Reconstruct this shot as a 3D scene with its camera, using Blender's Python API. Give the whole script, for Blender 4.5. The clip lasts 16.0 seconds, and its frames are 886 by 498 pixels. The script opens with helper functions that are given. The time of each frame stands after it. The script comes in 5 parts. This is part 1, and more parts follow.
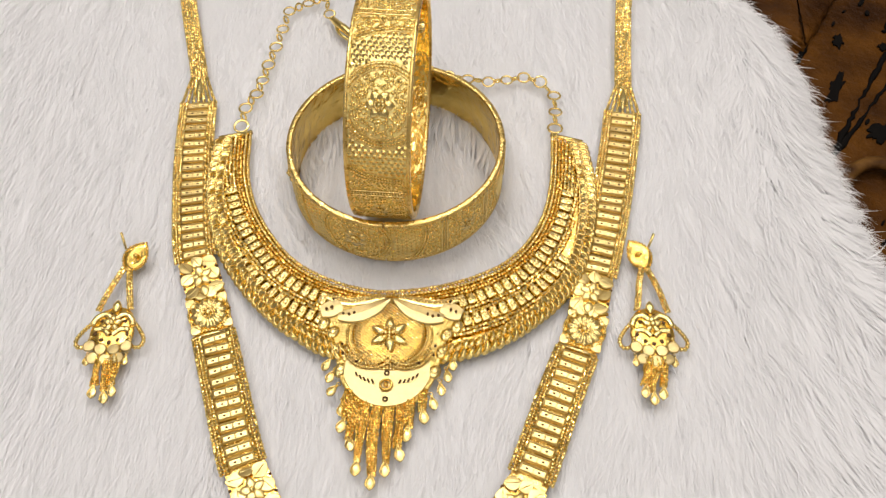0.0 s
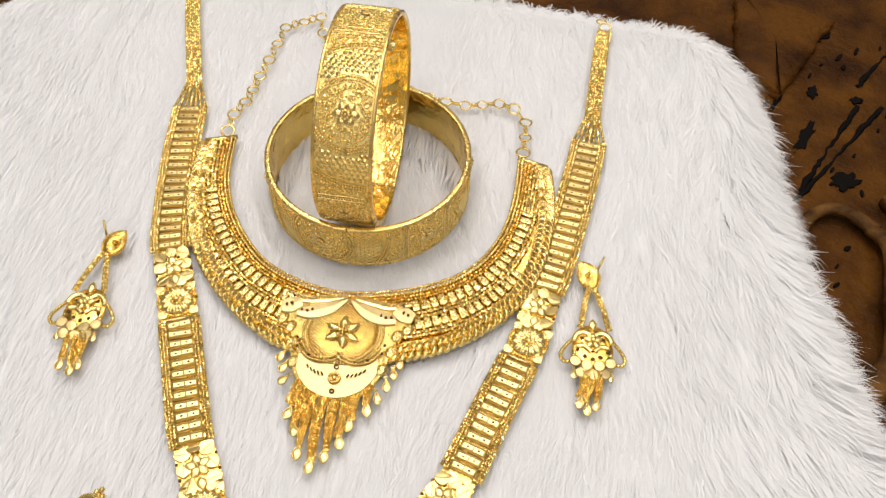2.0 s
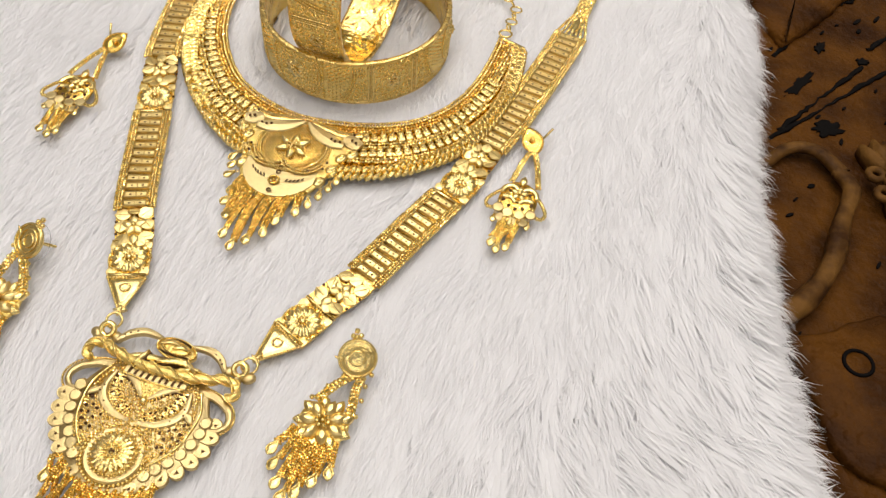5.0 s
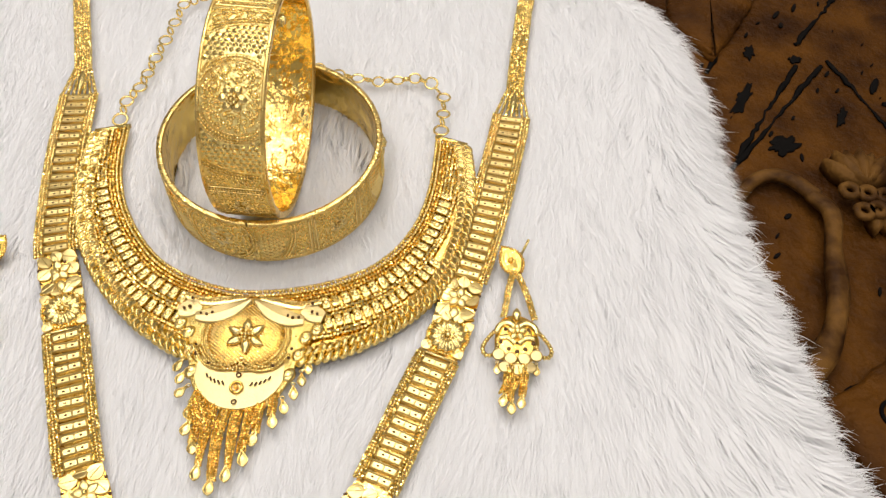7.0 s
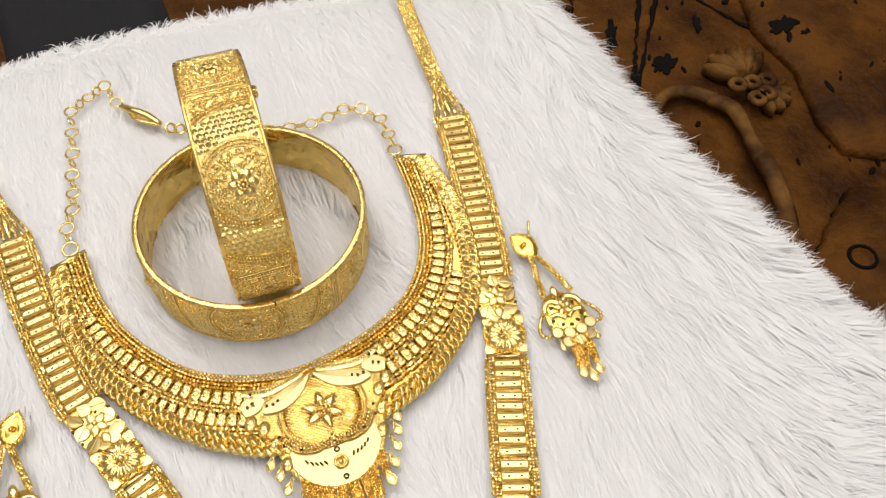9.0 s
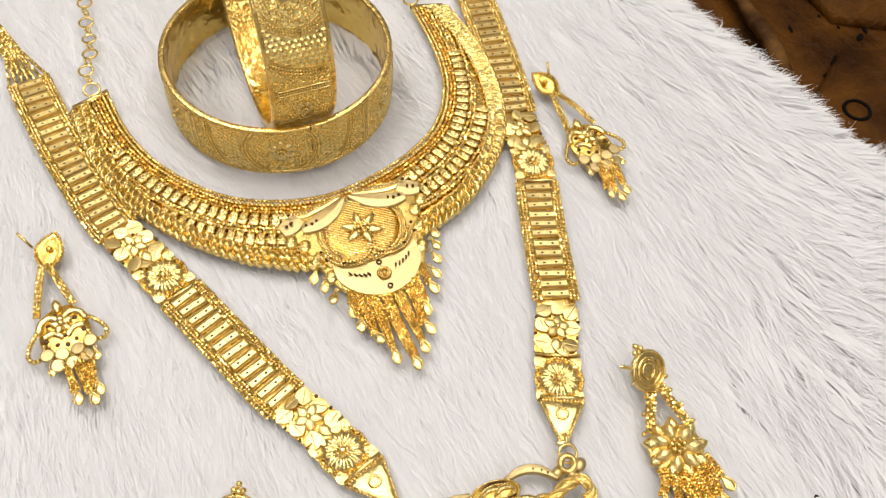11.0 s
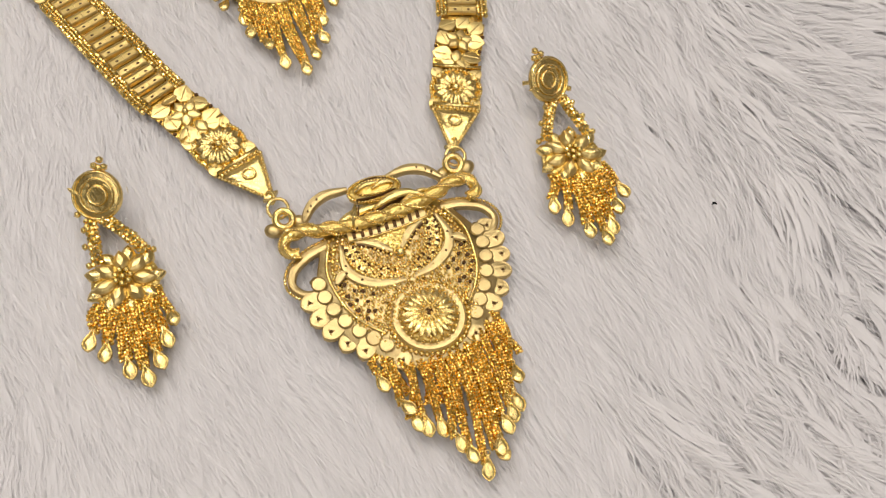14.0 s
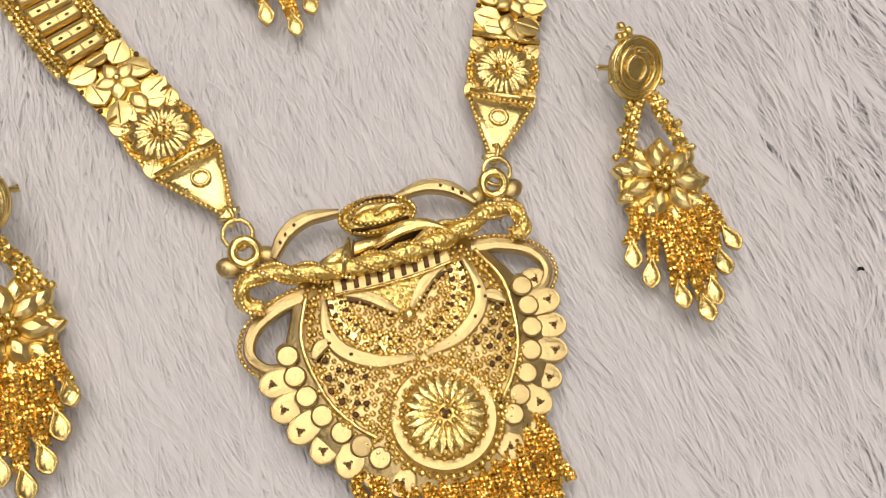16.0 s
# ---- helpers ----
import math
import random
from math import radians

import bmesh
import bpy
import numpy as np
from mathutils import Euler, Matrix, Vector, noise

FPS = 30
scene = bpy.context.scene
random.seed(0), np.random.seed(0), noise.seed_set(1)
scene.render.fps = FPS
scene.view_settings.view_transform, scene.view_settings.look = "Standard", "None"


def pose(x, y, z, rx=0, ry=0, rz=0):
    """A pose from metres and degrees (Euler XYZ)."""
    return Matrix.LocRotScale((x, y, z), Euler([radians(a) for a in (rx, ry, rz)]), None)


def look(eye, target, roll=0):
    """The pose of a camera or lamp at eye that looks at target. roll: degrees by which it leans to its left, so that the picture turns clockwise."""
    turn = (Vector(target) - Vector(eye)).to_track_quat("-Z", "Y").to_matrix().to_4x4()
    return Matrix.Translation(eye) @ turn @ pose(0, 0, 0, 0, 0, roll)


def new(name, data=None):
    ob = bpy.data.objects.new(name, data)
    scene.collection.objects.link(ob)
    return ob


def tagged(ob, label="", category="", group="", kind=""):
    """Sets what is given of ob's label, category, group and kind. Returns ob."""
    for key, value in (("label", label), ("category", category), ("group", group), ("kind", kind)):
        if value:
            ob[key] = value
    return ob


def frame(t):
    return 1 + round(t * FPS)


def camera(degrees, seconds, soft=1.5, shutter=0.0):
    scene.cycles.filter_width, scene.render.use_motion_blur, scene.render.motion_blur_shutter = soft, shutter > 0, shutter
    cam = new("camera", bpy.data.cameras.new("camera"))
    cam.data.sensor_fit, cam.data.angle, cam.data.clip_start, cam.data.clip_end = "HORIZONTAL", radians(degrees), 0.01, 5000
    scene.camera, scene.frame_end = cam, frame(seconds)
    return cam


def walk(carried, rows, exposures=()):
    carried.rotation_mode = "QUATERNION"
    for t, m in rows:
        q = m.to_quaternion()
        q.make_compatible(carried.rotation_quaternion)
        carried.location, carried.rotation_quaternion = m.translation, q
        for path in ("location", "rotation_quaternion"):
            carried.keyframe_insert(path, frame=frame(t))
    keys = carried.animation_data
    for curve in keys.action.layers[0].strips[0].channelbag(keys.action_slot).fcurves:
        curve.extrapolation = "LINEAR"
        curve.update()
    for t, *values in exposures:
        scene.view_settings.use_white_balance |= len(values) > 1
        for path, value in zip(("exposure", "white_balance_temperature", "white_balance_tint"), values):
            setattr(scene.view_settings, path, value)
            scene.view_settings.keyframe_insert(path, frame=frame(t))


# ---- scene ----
cam = camera(53.0, 16.0, soft=1.35)
PATH = [
    (0, (0.00328, 0.00249, 0.21473), (-0.00144, 0.15254, 0.00000), -0.26),
    (0.5, (0.00818, 0.01130, 0.21439), (0.00537, 0.17036, 0.00000), 0.77),
    (1, (0.00861, 0.01131, 0.21910), (0.00295, 0.17070, 0.00000), 0.45),
    (1.5, (0.01423, 0.00379, 0.22212), (0.00769, 0.16626, 0.00000), 0.50),
    (2, (0.02195, -0.01119, 0.22202), (0.01040, 0.15706, 0.00000), 2.13),
    (2.5, (0.02395, -0.03964, 0.21216), (0.00129, 0.11582, 0.00000), 3.25),
    (3, (0.03284, -0.06562, 0.20694), (0.00860, 0.08230, 0.00000), 3.58),
    (3.5, (0.04032, -0.07232, 0.20166), (0.01333, 0.06446, 0.00000), 4.19),
    (4, (0.05124, -0.08360, 0.19970), (0.01750, 0.05101, 0.00000), 4.53),
    (4.5, (0.06921, -0.08132, 0.19789), (0.03707, 0.05379, 0.00000), 5.98),
    (5, (0.07500, -0.05361, 0.20709), (0.04062, 0.10061, 0.00000), 5.54),
    (7.5, (0.01927, 0.01289, 0.21079), (0.03524, 0.15904, 0.00000), 1.60),
    (8, (0.00221, 0.01984, 0.21522), (0.03656, 0.16470, -0.00000), 0.55),
    (10.5, (-0.05678, 0.00864, 0.20810), (0.01642, 0.14367, 0.00000), 4.02),
    (11, (-0.06274, -0.00591, 0.19338), (0.00248, 0.10903, 0.00000), 5.57),
    (11.5, (-0.06248, -0.01171, 0.18628), (-0.00638, 0.08864, 0.00000), 5.14),
    (12, (-0.06330, -0.02145, 0.18492), (-0.00823, 0.07757, 0.00000), 5.04),
    (12.5, (-0.06287, -0.03196, 0.18007), (-0.01140, 0.06085, 0.00000), 5.06),
    (13, (-0.05825, -0.04175, 0.18073), (-0.00816, 0.05218, 0.00000), 3.99),
    (13.5, (-0.05471, -0.04737, 0.17945), (-0.00343, 0.04630, 0.00000), 4.81),
    (14, (-0.04827, -0.05106, 0.16051), (-0.00667, 0.02657, 0.00000), 5.88),
    (14.5, (-0.03978, -0.03635, 0.13741), (-0.01014, 0.01981, 0.00000), 7.61),
    (15, (-0.03178, -0.02632, 0.12008), (-0.00682, 0.01991, -0.00000), 8.94),
    (15.5, (-0.03063, -0.01918, 0.11676), (-0.00639, 0.02529, 0.00000), 9.86),
    (16, (-0.03316, -0.00974, 0.11983), (-0.00730, 0.03680, 0.00000), 10.87),
]
EXPOSURES = [(0.0, -0.30, 6530, 11), (0.8, -0.16, 6530, 11), (2.5, -0.13, 6530, 10), (3.5, -0.24, 6530, 10), (4.0, -0.27, 6530, 10), (5.0, -0.22, 6530, 11), (7.5, -0.14, 6520, 10), (10.5, -0.12, 6500, 10), (11.5, -0.20, 6600, 10), (12.0, -0.32, 6650, 11), (14.0, -0.54, 6780, 13), (15.3, -0.62, 6860, 15), (16.0, -0.56, 6860, 15)]
walk(cam, [(t, look(eye, target, roll)) for t, eye, target, roll in PATH], EXPOSURES)

# ---------------------------------------------------------------- light
MM = 0.001
rng = np.random.default_rng(7)

world = bpy.data.worlds.new("world")
scene.world = world
world.use_nodes = True
world.node_tree.nodes["Background"].inputs["Color"].default_value = (0.9, 0.93, 1.0, 1)
world.node_tree.nodes["Background"].inputs["Strength"].default_value = 0.15


def overhead_lamp(x, y, z, sx, sy, watts, colour):
    data = bpy.data.lights.new("overhead_light", "AREA")
    data.shape, data.size, data.size_y, data.energy, data.color = "RECTANGLE", sx, sy, watts, colour
    ob = new("overhead_light", data)
    ob.matrix_basis = look((x, y, z), (x, y, 0))
    return ob


COOL, WARM = (0.96, 0.97, 1.0), (1.0, 0.955, 0.885)
# the strong pair at y -1.4 is added to brighten the gold's front faces
for lx, ly, watts in ((0.7, 0.9, 2.4), (-0.7, -0.45, 2.6), (0.7, -0.45, 2.6), (-0.7, -1.4, 5.6), (0.7, -1.4, 5.6)):
    overhead_lamp(lx, ly, 1.72, 0.7, 0.7, watts, COOL)
overhead_lamp(-0.45, 0.70, 1.15, 0.6, 0.6, 3.2, COOL)  # added low lamp, unseen, so that light falls off to the front right
for lx, ly in ((-0.28, 0.75), (0.34, 0.62), (0.05, 1.15), (-0.5, 0.2), (0.62, 0.1), (-0.1, 0.42), (0.9, 0.55), (-0.95, 0.6), (0.42, 1.35), (-0.45, 1.4), (0.3, -0.3), (-0.3, -0.5)):
    overhead_lamp(lx, ly, 1.70, 0.045, 0.045, 3.3, WARM)


# ---------------------------------------------------------------- materials
def material(name, colour, rough, metal=0.0, vary=0.0, scale=300.0, bump=0.0, bump_scale=900.0, kind="NOISE", island=0.0,
             second=None, second_at=(0.5, 0.62), coat=0.0, deep=1.0):
    m = bpy.data.materials.new(name)
    m.use_nodes = True
    nt = m.node_tree
    b = nt.nodes["Principled BSDF"]
    b.inputs["Base Color"].default_value = (*colour, 1)
    b.inputs["Roughness"].default_value = rough
    b.inputs["Metallic"].default_value = metal
    b.inputs["Coat Weight"].default_value = coat
    b.inputs["Specular IOR Level"].default_value = 0.5 if metal or rough < 0.45 else 0.2
    co = nt.nodes.new("ShaderNodeTexCoord")
    link = nt.links.new
    last = None
    if vary or second:
        n = nt.nodes.new("ShaderNodeTexNoise")
        n.inputs["Scale"].default_value, n.inputs["Detail"].default_value = scale, 5
        link(co.outputs["Object"], n.inputs["Vector"])
        r = nt.nodes.new("ShaderNodeValToRGB")
        r.color_ramp.elements[0].position, r.color_ramp.elements[1].position = second_at if second else (0.3, 0.7)
        lo = second or tuple(c * (1 - vary) for c in colour)
        r.color_ramp.elements[0].color, r.color_ramp.elements[1].color = (*lo, 1), (*colour, 1)
        link(n.outputs["Fac"], r.inputs["Fac"])
        last = r.outputs["Color"]
        rr = nt.nodes.new("ShaderNodeMapRange")
        rr.inputs["To Min"].default_value, rr.inputs["To Max"].default_value = rough * 0.7, min(1.0, rough * 1.35)
        link(n.outputs["Fac"], rr.inputs["Value"])
        link(rr.outputs["Result"], b.inputs["Roughness"])
    if island:
        g = nt.nodes.new("ShaderNodeNewGeometry")
        mr = nt.nodes.new("ShaderNodeMapRange")
        mr.inputs["To Min"].default_value, mr.inputs["To Max"].default_value = 1 - island, 1.0
        link(g.outputs["Random Per Island"], mr.inputs["Value"])
        mix = nt.nodes.new("ShaderNodeMix")
        mix.data_type, mix.blend_type = "RGBA", "MULTIPLY"
        mix.inputs[0].default_value = 1.0
        if last:
            link(last, mix.inputs[6])
        else:
            mix.inputs[6].default_value = (*colour, 1)
        link(mr.outputs["Result"], mix.inputs[7])
        last = mix.outputs[2]
    if last:
        link(last, b.inputs["Base Color"])
    if bump:
        if kind == "VORONOI":
            t = nt.nodes.new("ShaderNodeTexVoronoi")
            t.inputs["Scale"].default_value = bump_scale
            out = t.outputs["Distance"]
        elif kind == "WAVE":
            t = nt.nodes.new("ShaderNodeTexWave")
            t.inputs["Scale"].default_value, t.inputs["Distortion"].default_value = bump_scale, 0.6
            out = t.outputs["Fac"]
        else:
            t = nt.nodes.new("ShaderNodeTexNoise")
            t.inputs["Scale"].default_value, t.inputs["Detail"].default_value = bump_scale, 3
            out = t.outputs["Fac"]
        link(co.outputs["Object"], t.inputs["Vector"])
        bp = nt.nodes.new("ShaderNodeBump")
        bp.inputs["Strength"].default_value = bump
        bp.inputs["Distance"].default_value = 0.0006 * deep
        bp.invert = kind == "VORONOI"
        link(out, bp.inputs["Height"])
        link(bp.outputs["Normal"], b.inputs["Normal"])
    return m


GOLD_SATIN = material("gold_satin", (0.94, 0.72, 0.28), 0.24, 1, vary=0.14, scale=500, bump=0.25, bump_scale=1100)
GOLD_PALE = material("gold_pale_panel", (0.84, 0.64, 0.26), 0.33, 1, vary=0.1, scale=500, bump=0.12, bump_scale=900)
GOLD_BRIGHT = material("gold_bright", (1.0, 0.76, 0.27), 0.16, 1, vary=0.1, scale=600, bump=0.25, bump_scale=500)
GOLD_DEEP = material("gold_deep", (0.96, 0.64, 0.15), 0.17, 1, vary=0.12, scale=700, bump=0.2, bump_scale=900)
GOLD_GRAIN = material("gold_granulated", (0.98, 0.725, 0.235), 0.30, 1, vary=0.1, scale=900, bump=0.45, bump_scale=1700, kind="VORONOI")
GOLD_BANGLE = material("gold_bangle_skin", (1.0, 0.80, 0.32), 0.33, 1, vary=0.1, scale=900, bump=0.4, bump_scale=1350, kind="VORONOI", deep=1.3)
GOLD_HAMMERED = material("gold_hammered", (1.0, 0.735, 0.22), 0.2, 1, vary=0.08, scale=300, bump=0.8, bump_scale=160, deep=3)
GOLD_BRUSHED = material("gold_brushed", (0.64, 0.49, 0.225), 0.36, 1, vary=0.12, scale=700, bump=0.2, bump_scale=2200)
GOLD_RIM = material("gold_worn_rim", (0.93, 0.66, 0.22), 0.27, 1, vary=0.18, scale=400, bump=0.2, bump_scale=600)
FUR = material("white_fur", (0.93, 0.918, 0.92), 0.85, 0, island=0.05)
_n = FUR.node_tree.nodes
_t = _n.new("ShaderNodeBsdfTranslucent")
_t.inputs["Color"].default_value = (0.93, 0.925, 0.93, 1)
_m = _n.new("ShaderNodeMixShader")
_m.inputs["Fac"].default_value = 0.46
FUR.node_tree.links.new(_n["Principled BSDF"].outputs["BSDF"], _m.inputs[1])
FUR.node_tree.links.new(_t.outputs["BSDF"], _m.inputs[2])
FUR.node_tree.links.new(_m.outputs["Shader"], _n["Material Output"].inputs["Surface"])
FUR_BASE = material("fur_backing", (0.82, 0.81, 0.82), 0.95, 0, vary=0.08, scale=250, bump=0.6, bump_scale=500)
WOOD = material("carved_brown_wood", (0.085, 0.031, 0.0036), 0.5, 0, scale=42, second=(0.026, 0.0085, 0.0014), second_at=(0.36, 0.64), bump=1.0, bump_scale=260, deep=3)
WOOD_PALE = material("worn_pale_wood", (0.13, 0.060, 0.014), 0.5, 0, scale=90, second=(0.035, 0.014, 0.004), second_at=(0.38, 0.62), bump=0.9, bump_scale=200, deep=2)
WOOD_DARK = material("black_wood_stain", (0.004, 0.003, 0.0025), 0.7, 0, vary=0.3, scale=90)
for _w in (WOOD, WOOD_PALE, WOOD_DARK):
    _w.node_tree.nodes["Principled BSDF"].inputs["Specular IOR Level"].default_value = 0.06
# dark brown standing in for shade in holes, recesses and engraving
GOLD_DARK = material("gold_recess_shade", (0.10, 0.045, 0.010), 0.5, 0.6, vary=0.3, scale=800)
CLOTH = material("black_cloth", (0.012, 0.012, 0.014), 0.9, 0, vary=0.3, scale=60, bump=0.4, bump_scale=1500)
LINT = material("black_lint", (0.02, 0.02, 0.022), 0.8, 0, vary=0.2)
WALL = material("cream_wall_paint", (0.58, 0.55, 0.51), 0.8, 0, vary=0.08, scale=3, bump=0.1, bump_scale=60)
CEIL = material("white_ceiling_paint", (0.52, 0.51, 0.49), 0.9, 0, vary=0.05, scale=3)
FLOOR = material("brown_floor_tile", (0.28, 0.22, 0.16), 0.4, 0, vary=0.2, scale=4)
PLASTIC = bpy.data.materials.new("clear_plastic")
PLASTIC.use_nodes = True
_p = PLASTIC.node_tree.nodes["Principled BSDF"]
_p.inputs["Base Color"].default_value = (0.96, 0.96, 0.96, 1)
_p.inputs["Transmission Weight"].default_value, _p.inputs["Roughness"].default_value, _p.inputs["IOR"].default_value = 1.0, 0.03, 1.06


# ---------------------------------------------------------------- mesh building, in millimetres
class Geo:
    def __init__(self):
        self.v, self.f = [], []

    def add(self, verts, faces):
        n = len(self.v)
        self.v.extend([tuple(map(float, p)) for p in verts])
        self.f.extend([tuple(i + n for i in q) for q in faces])
        return self

    def mesh(self, name, mat, smooth=True):
        me = bpy.data.meshes.new(name)
        me.from_pydata([(x * MM, y * MM, z * MM) for x, y, z in self.v], [], self.f)
        me.materials.append(mat)
        me.polygons.foreach_set("use_smooth", [smooth] * len(me.polygons))
        me.update()
        return me


def thing(name, label, category, group="", at=(0, 0, 0)):
    ob = new(name)
    ob.empty_display_size = 0.005
    ob.location = Vector(at) * MM
    return tagged(ob, label, category, group)


def part(name, geo, mat, parent, label="", smooth=True):
    """A mesh under a thing; geo is in the thing's own millimetres."""
    ob = new(name, geo.mesh(name, mat, smooth))
    ob.parent = parent
    return tagged(ob, label) if label else ob


def beads(name, geo, mat, parent, smooth=True):
    """A row of grains too small to pick apart."""
    return tagged(part(name, geo, mat, parent, smooth=smooth), kind="stuff")


def piece(name, me, parent, m):
    """One more object on a shared mesh; m is in millimetres."""
    ob = new(name, me)
    ob.parent = parent
    mm = m.copy()
    mm.translation = mm.translation * MM
    ob.matrix_basis = mm
    return ob


def T(x, y, z=0.0, a=0.0, tilt=0.0, s=1.0):
    return Matrix.Translation((x, y, z)) @ Matrix.Rotation(radians(a), 4, "Z") @ Matrix.Rotation(radians(tilt), 4, "X") @ Matrix.Scale(s, 4)


def moved(verts, m):
    return [tuple(m @ Vector(p)) for p in verts]


def curve(pts, n=200):
    """A smooth line through the points, n points at even steps."""
    p = np.array(pts, float)
    p = np.vstack([2 * p[0] - p[1], p, 2 * p[-1] - p[-2]])
    out = []
    for i in range(1, len(p) - 2):
        t = np.linspace(0, 1, 24, endpoint=False)[:, None]
        a, b, c, d = p[i - 1], p[i], p[i + 1], p[i + 2]
        out.append(0.5 * (2 * b + (c - a) * t + (2 * a - 5 * b + 4 * c - d) * t ** 2 + (3 * b - a - 3 * c + d) * t ** 3))
    q = np.vstack(out + [p[-2:-1]])
    return even(q, n)


def even(q, n):
    s = np.r_[0, np.cumsum(np.linalg.norm(np.diff(q, axis=0), axis=1))]
    u = np.linspace(0, s[-1], n)
    return np.stack([np.interp(u, s, q[:, k]) for k in range(q.shape[1])], 1)


def span(q):
    return float(np.linalg.norm(np.diff(q, axis=0), axis=1).sum())


def offset(q, d):
    """The flat line q moved d to its left."""
    t = np.gradient(q[:, :2], axis=0)
    t /= np.linalg.norm(t, axis=1)[:, None] + 1e-9
    return q[:, :2] + np.stack([-t[:, 1], t[:, 0]], 1) * d


def heading(q, i):
    t = np.gradient(q[:, :2], axis=0)[i]
    return math.degrees(math.atan2(t[1], t[0]))


def at_z(q, z):
    return np.c_[q[:, :2], np.full(len(q), z)]


BEAD_V = [(0, 0, 1), (0.9, 0, 0.45), (0.28, 0.86, 0.45), (-0.73, 0.53, 0.45), (-0.73, -0.53, 0.45), (0.28, -0.86, 0.45),
          (0.73, 0.53, -0.45), (-0.28, 0.86, -0.45), (-0.9, 0, -0.45), (-0.28, -0.86, -0.45), (0.73, -0.53, -0.45), (0, 0, -1)]
BEAD_F = [(0, 1, 2), (0, 2, 3), (0, 3, 4), (0, 4, 5), (0, 5, 1), (1, 6, 2), (2, 7, 3), (3, 8, 4), (4, 9, 5), (5, 10, 1),
          (6, 7, 2), (7, 8, 3), (8, 9, 4), (9, 10, 5), (10, 6, 1), (11, 7, 6), (11, 8, 7), (11, 9, 8), (11, 10, 9), (11, 6, 10)]
CUBE_F = [(0, 1, 3, 2), (4, 6, 7, 5), (0, 4, 5, 1), (2, 3, 7, 6), (0, 2, 6, 4), (1, 5, 7, 3)]


def bead(geo, c, r, flat=1.0):
    geo.add([(c[0] + r * x, c[1] + r * y, c[2] + flat * r * z) for x, y, z in BEAD_V], BEAD_F)


def facet(geo, c, r):
    """A small diamond-cut link, turned at random."""
    m = Euler(rng.uniform(-1.5, 1.5, 3)).to_matrix()
    geo.add([tuple(Vector(c) + m @ Vector((1.1 * r * x, 1.1 * r * y, 1.1 * r * z))) for x, y, z in BEAD_V], BEAD_F)


def bead_row(geo, q, r, gap=1.85, z=None, cut=False, jitter=0.0):
    q = np.asarray(q, float)
    if q.shape[1] == 2:
        q = at_z(q, z)
    n = max(2, int(span(q) / (r * gap)))
    for p in even(q, n):
        p = p + rng.normal(0, 1, 3) * jitter
        (facet if cut else bead)(geo, p, r)


def tube(geo, q, r, seg=6, closed=False, flat=1.0):
    q = np.asarray(q, float)
    n = len(q)
    t = (np.roll(q, -1, 0) - np.roll(q, 1, 0)) if closed else np.gradient(q, axis=0)
    t /= np.linalg.norm(t, axis=1)[:, None] + 1e-9
    side = np.cross(t, (0, 0, 1.0))
    bad = np.linalg.norm(side, axis=1) < 1e-3
    side[bad] = (1, 0, 0)
    side /= np.linalg.norm(side, axis=1)[:, None]
    up = np.cross(side, t)
    rr = np.broadcast_to(np.asarray(r, float), (n,))
    verts, faces = [], []
    for i in range(n):
        for k in range(seg):
            a = 2 * math.pi * k / seg
            verts.append(q[i] + rr[i] * (math.cos(a) * side[i] + flat * math.sin(a) * up[i]))
    for i in range(n if closed else n - 1):
        j = (i + 1) % n
        for k in range(seg):
            l = (k + 1) % seg
            faces.append((i * seg + k, i * seg + l, j * seg + l, j * seg + k))
    if not closed:
        faces += [tuple(range(seg)), tuple(range((n - 1) * seg, n * seg))[::-1]]
    geo.add(verts, faces)


def ring_line(c, R, m=None, n=18):
    q = [Vector((R * math.cos(2 * math.pi * k / n), R * math.sin(2 * math.pi * k / n), 0)) for k in range(n)]
    if m is not None:
        q = [m @ p for p in q]
    return np.array([tuple(p + Vector(c)) for p in q])


def plate(geo, outline, z0, z1, round_by=0.25, crown=0.0):
    """A thin cut plate with a rounded upper edge, slightly crowned."""
    o = np.asarray(outline, float)
    if 0.5 * np.sum(o[:, 0] * np.roll(o[:, 1], -1) - np.roll(o[:, 0], -1) * o[:, 1]) < 0:
        o = o[::-1]
    n, c = len(o), o.mean(0)
    nrm = np.roll(o, -1, 0) - np.roll(o, 1, 0)
    nrm = np.stack([nrm[:, 1], -nrm[:, 0]], 1)
    nrm /= np.linalg.norm(nrm, axis=1)[:, None] + 1e-9
    i1 = o - nrm * round_by
    i2 = c + (i1 - c) * 0.55
    v = [*np.c_[o, np.full(n, z0)], *np.c_[o, np.full(n, z1 - round_by)], *np.c_[i1, np.full(n, z1)], *np.c_[i2, np.full(n, z1 + crown * 0.8)], (*c, z1 + crown)]
    f = [tuple(range(n))[::-1]]
    for k in range(n):
        l = (k + 1) % n
        f += [(k, l, n + l, n + k), (n + k, n + l, 2 * n + l, 2 * n + k), (2 * n + k, 2 * n + l, 3 * n + l, 3 * n + k), (3 * n + k, 3 * n + l, 4 * n)]
    geo.add(v, f)


def ellipse(cx, cy, a, b=None, turn=0.0, n=20):
    b = a if b is None else b
    c, s = math.cos(radians(turn)), math.sin(radians(turn))
    return np.array([(cx + a * math.cos(t) * c - b * math.sin(t) * s, cy + a * math.cos(t) * s + b * math.sin(t) * c)
                     for t in np.linspace(0, 2 * math.pi, n, endpoint=False)])


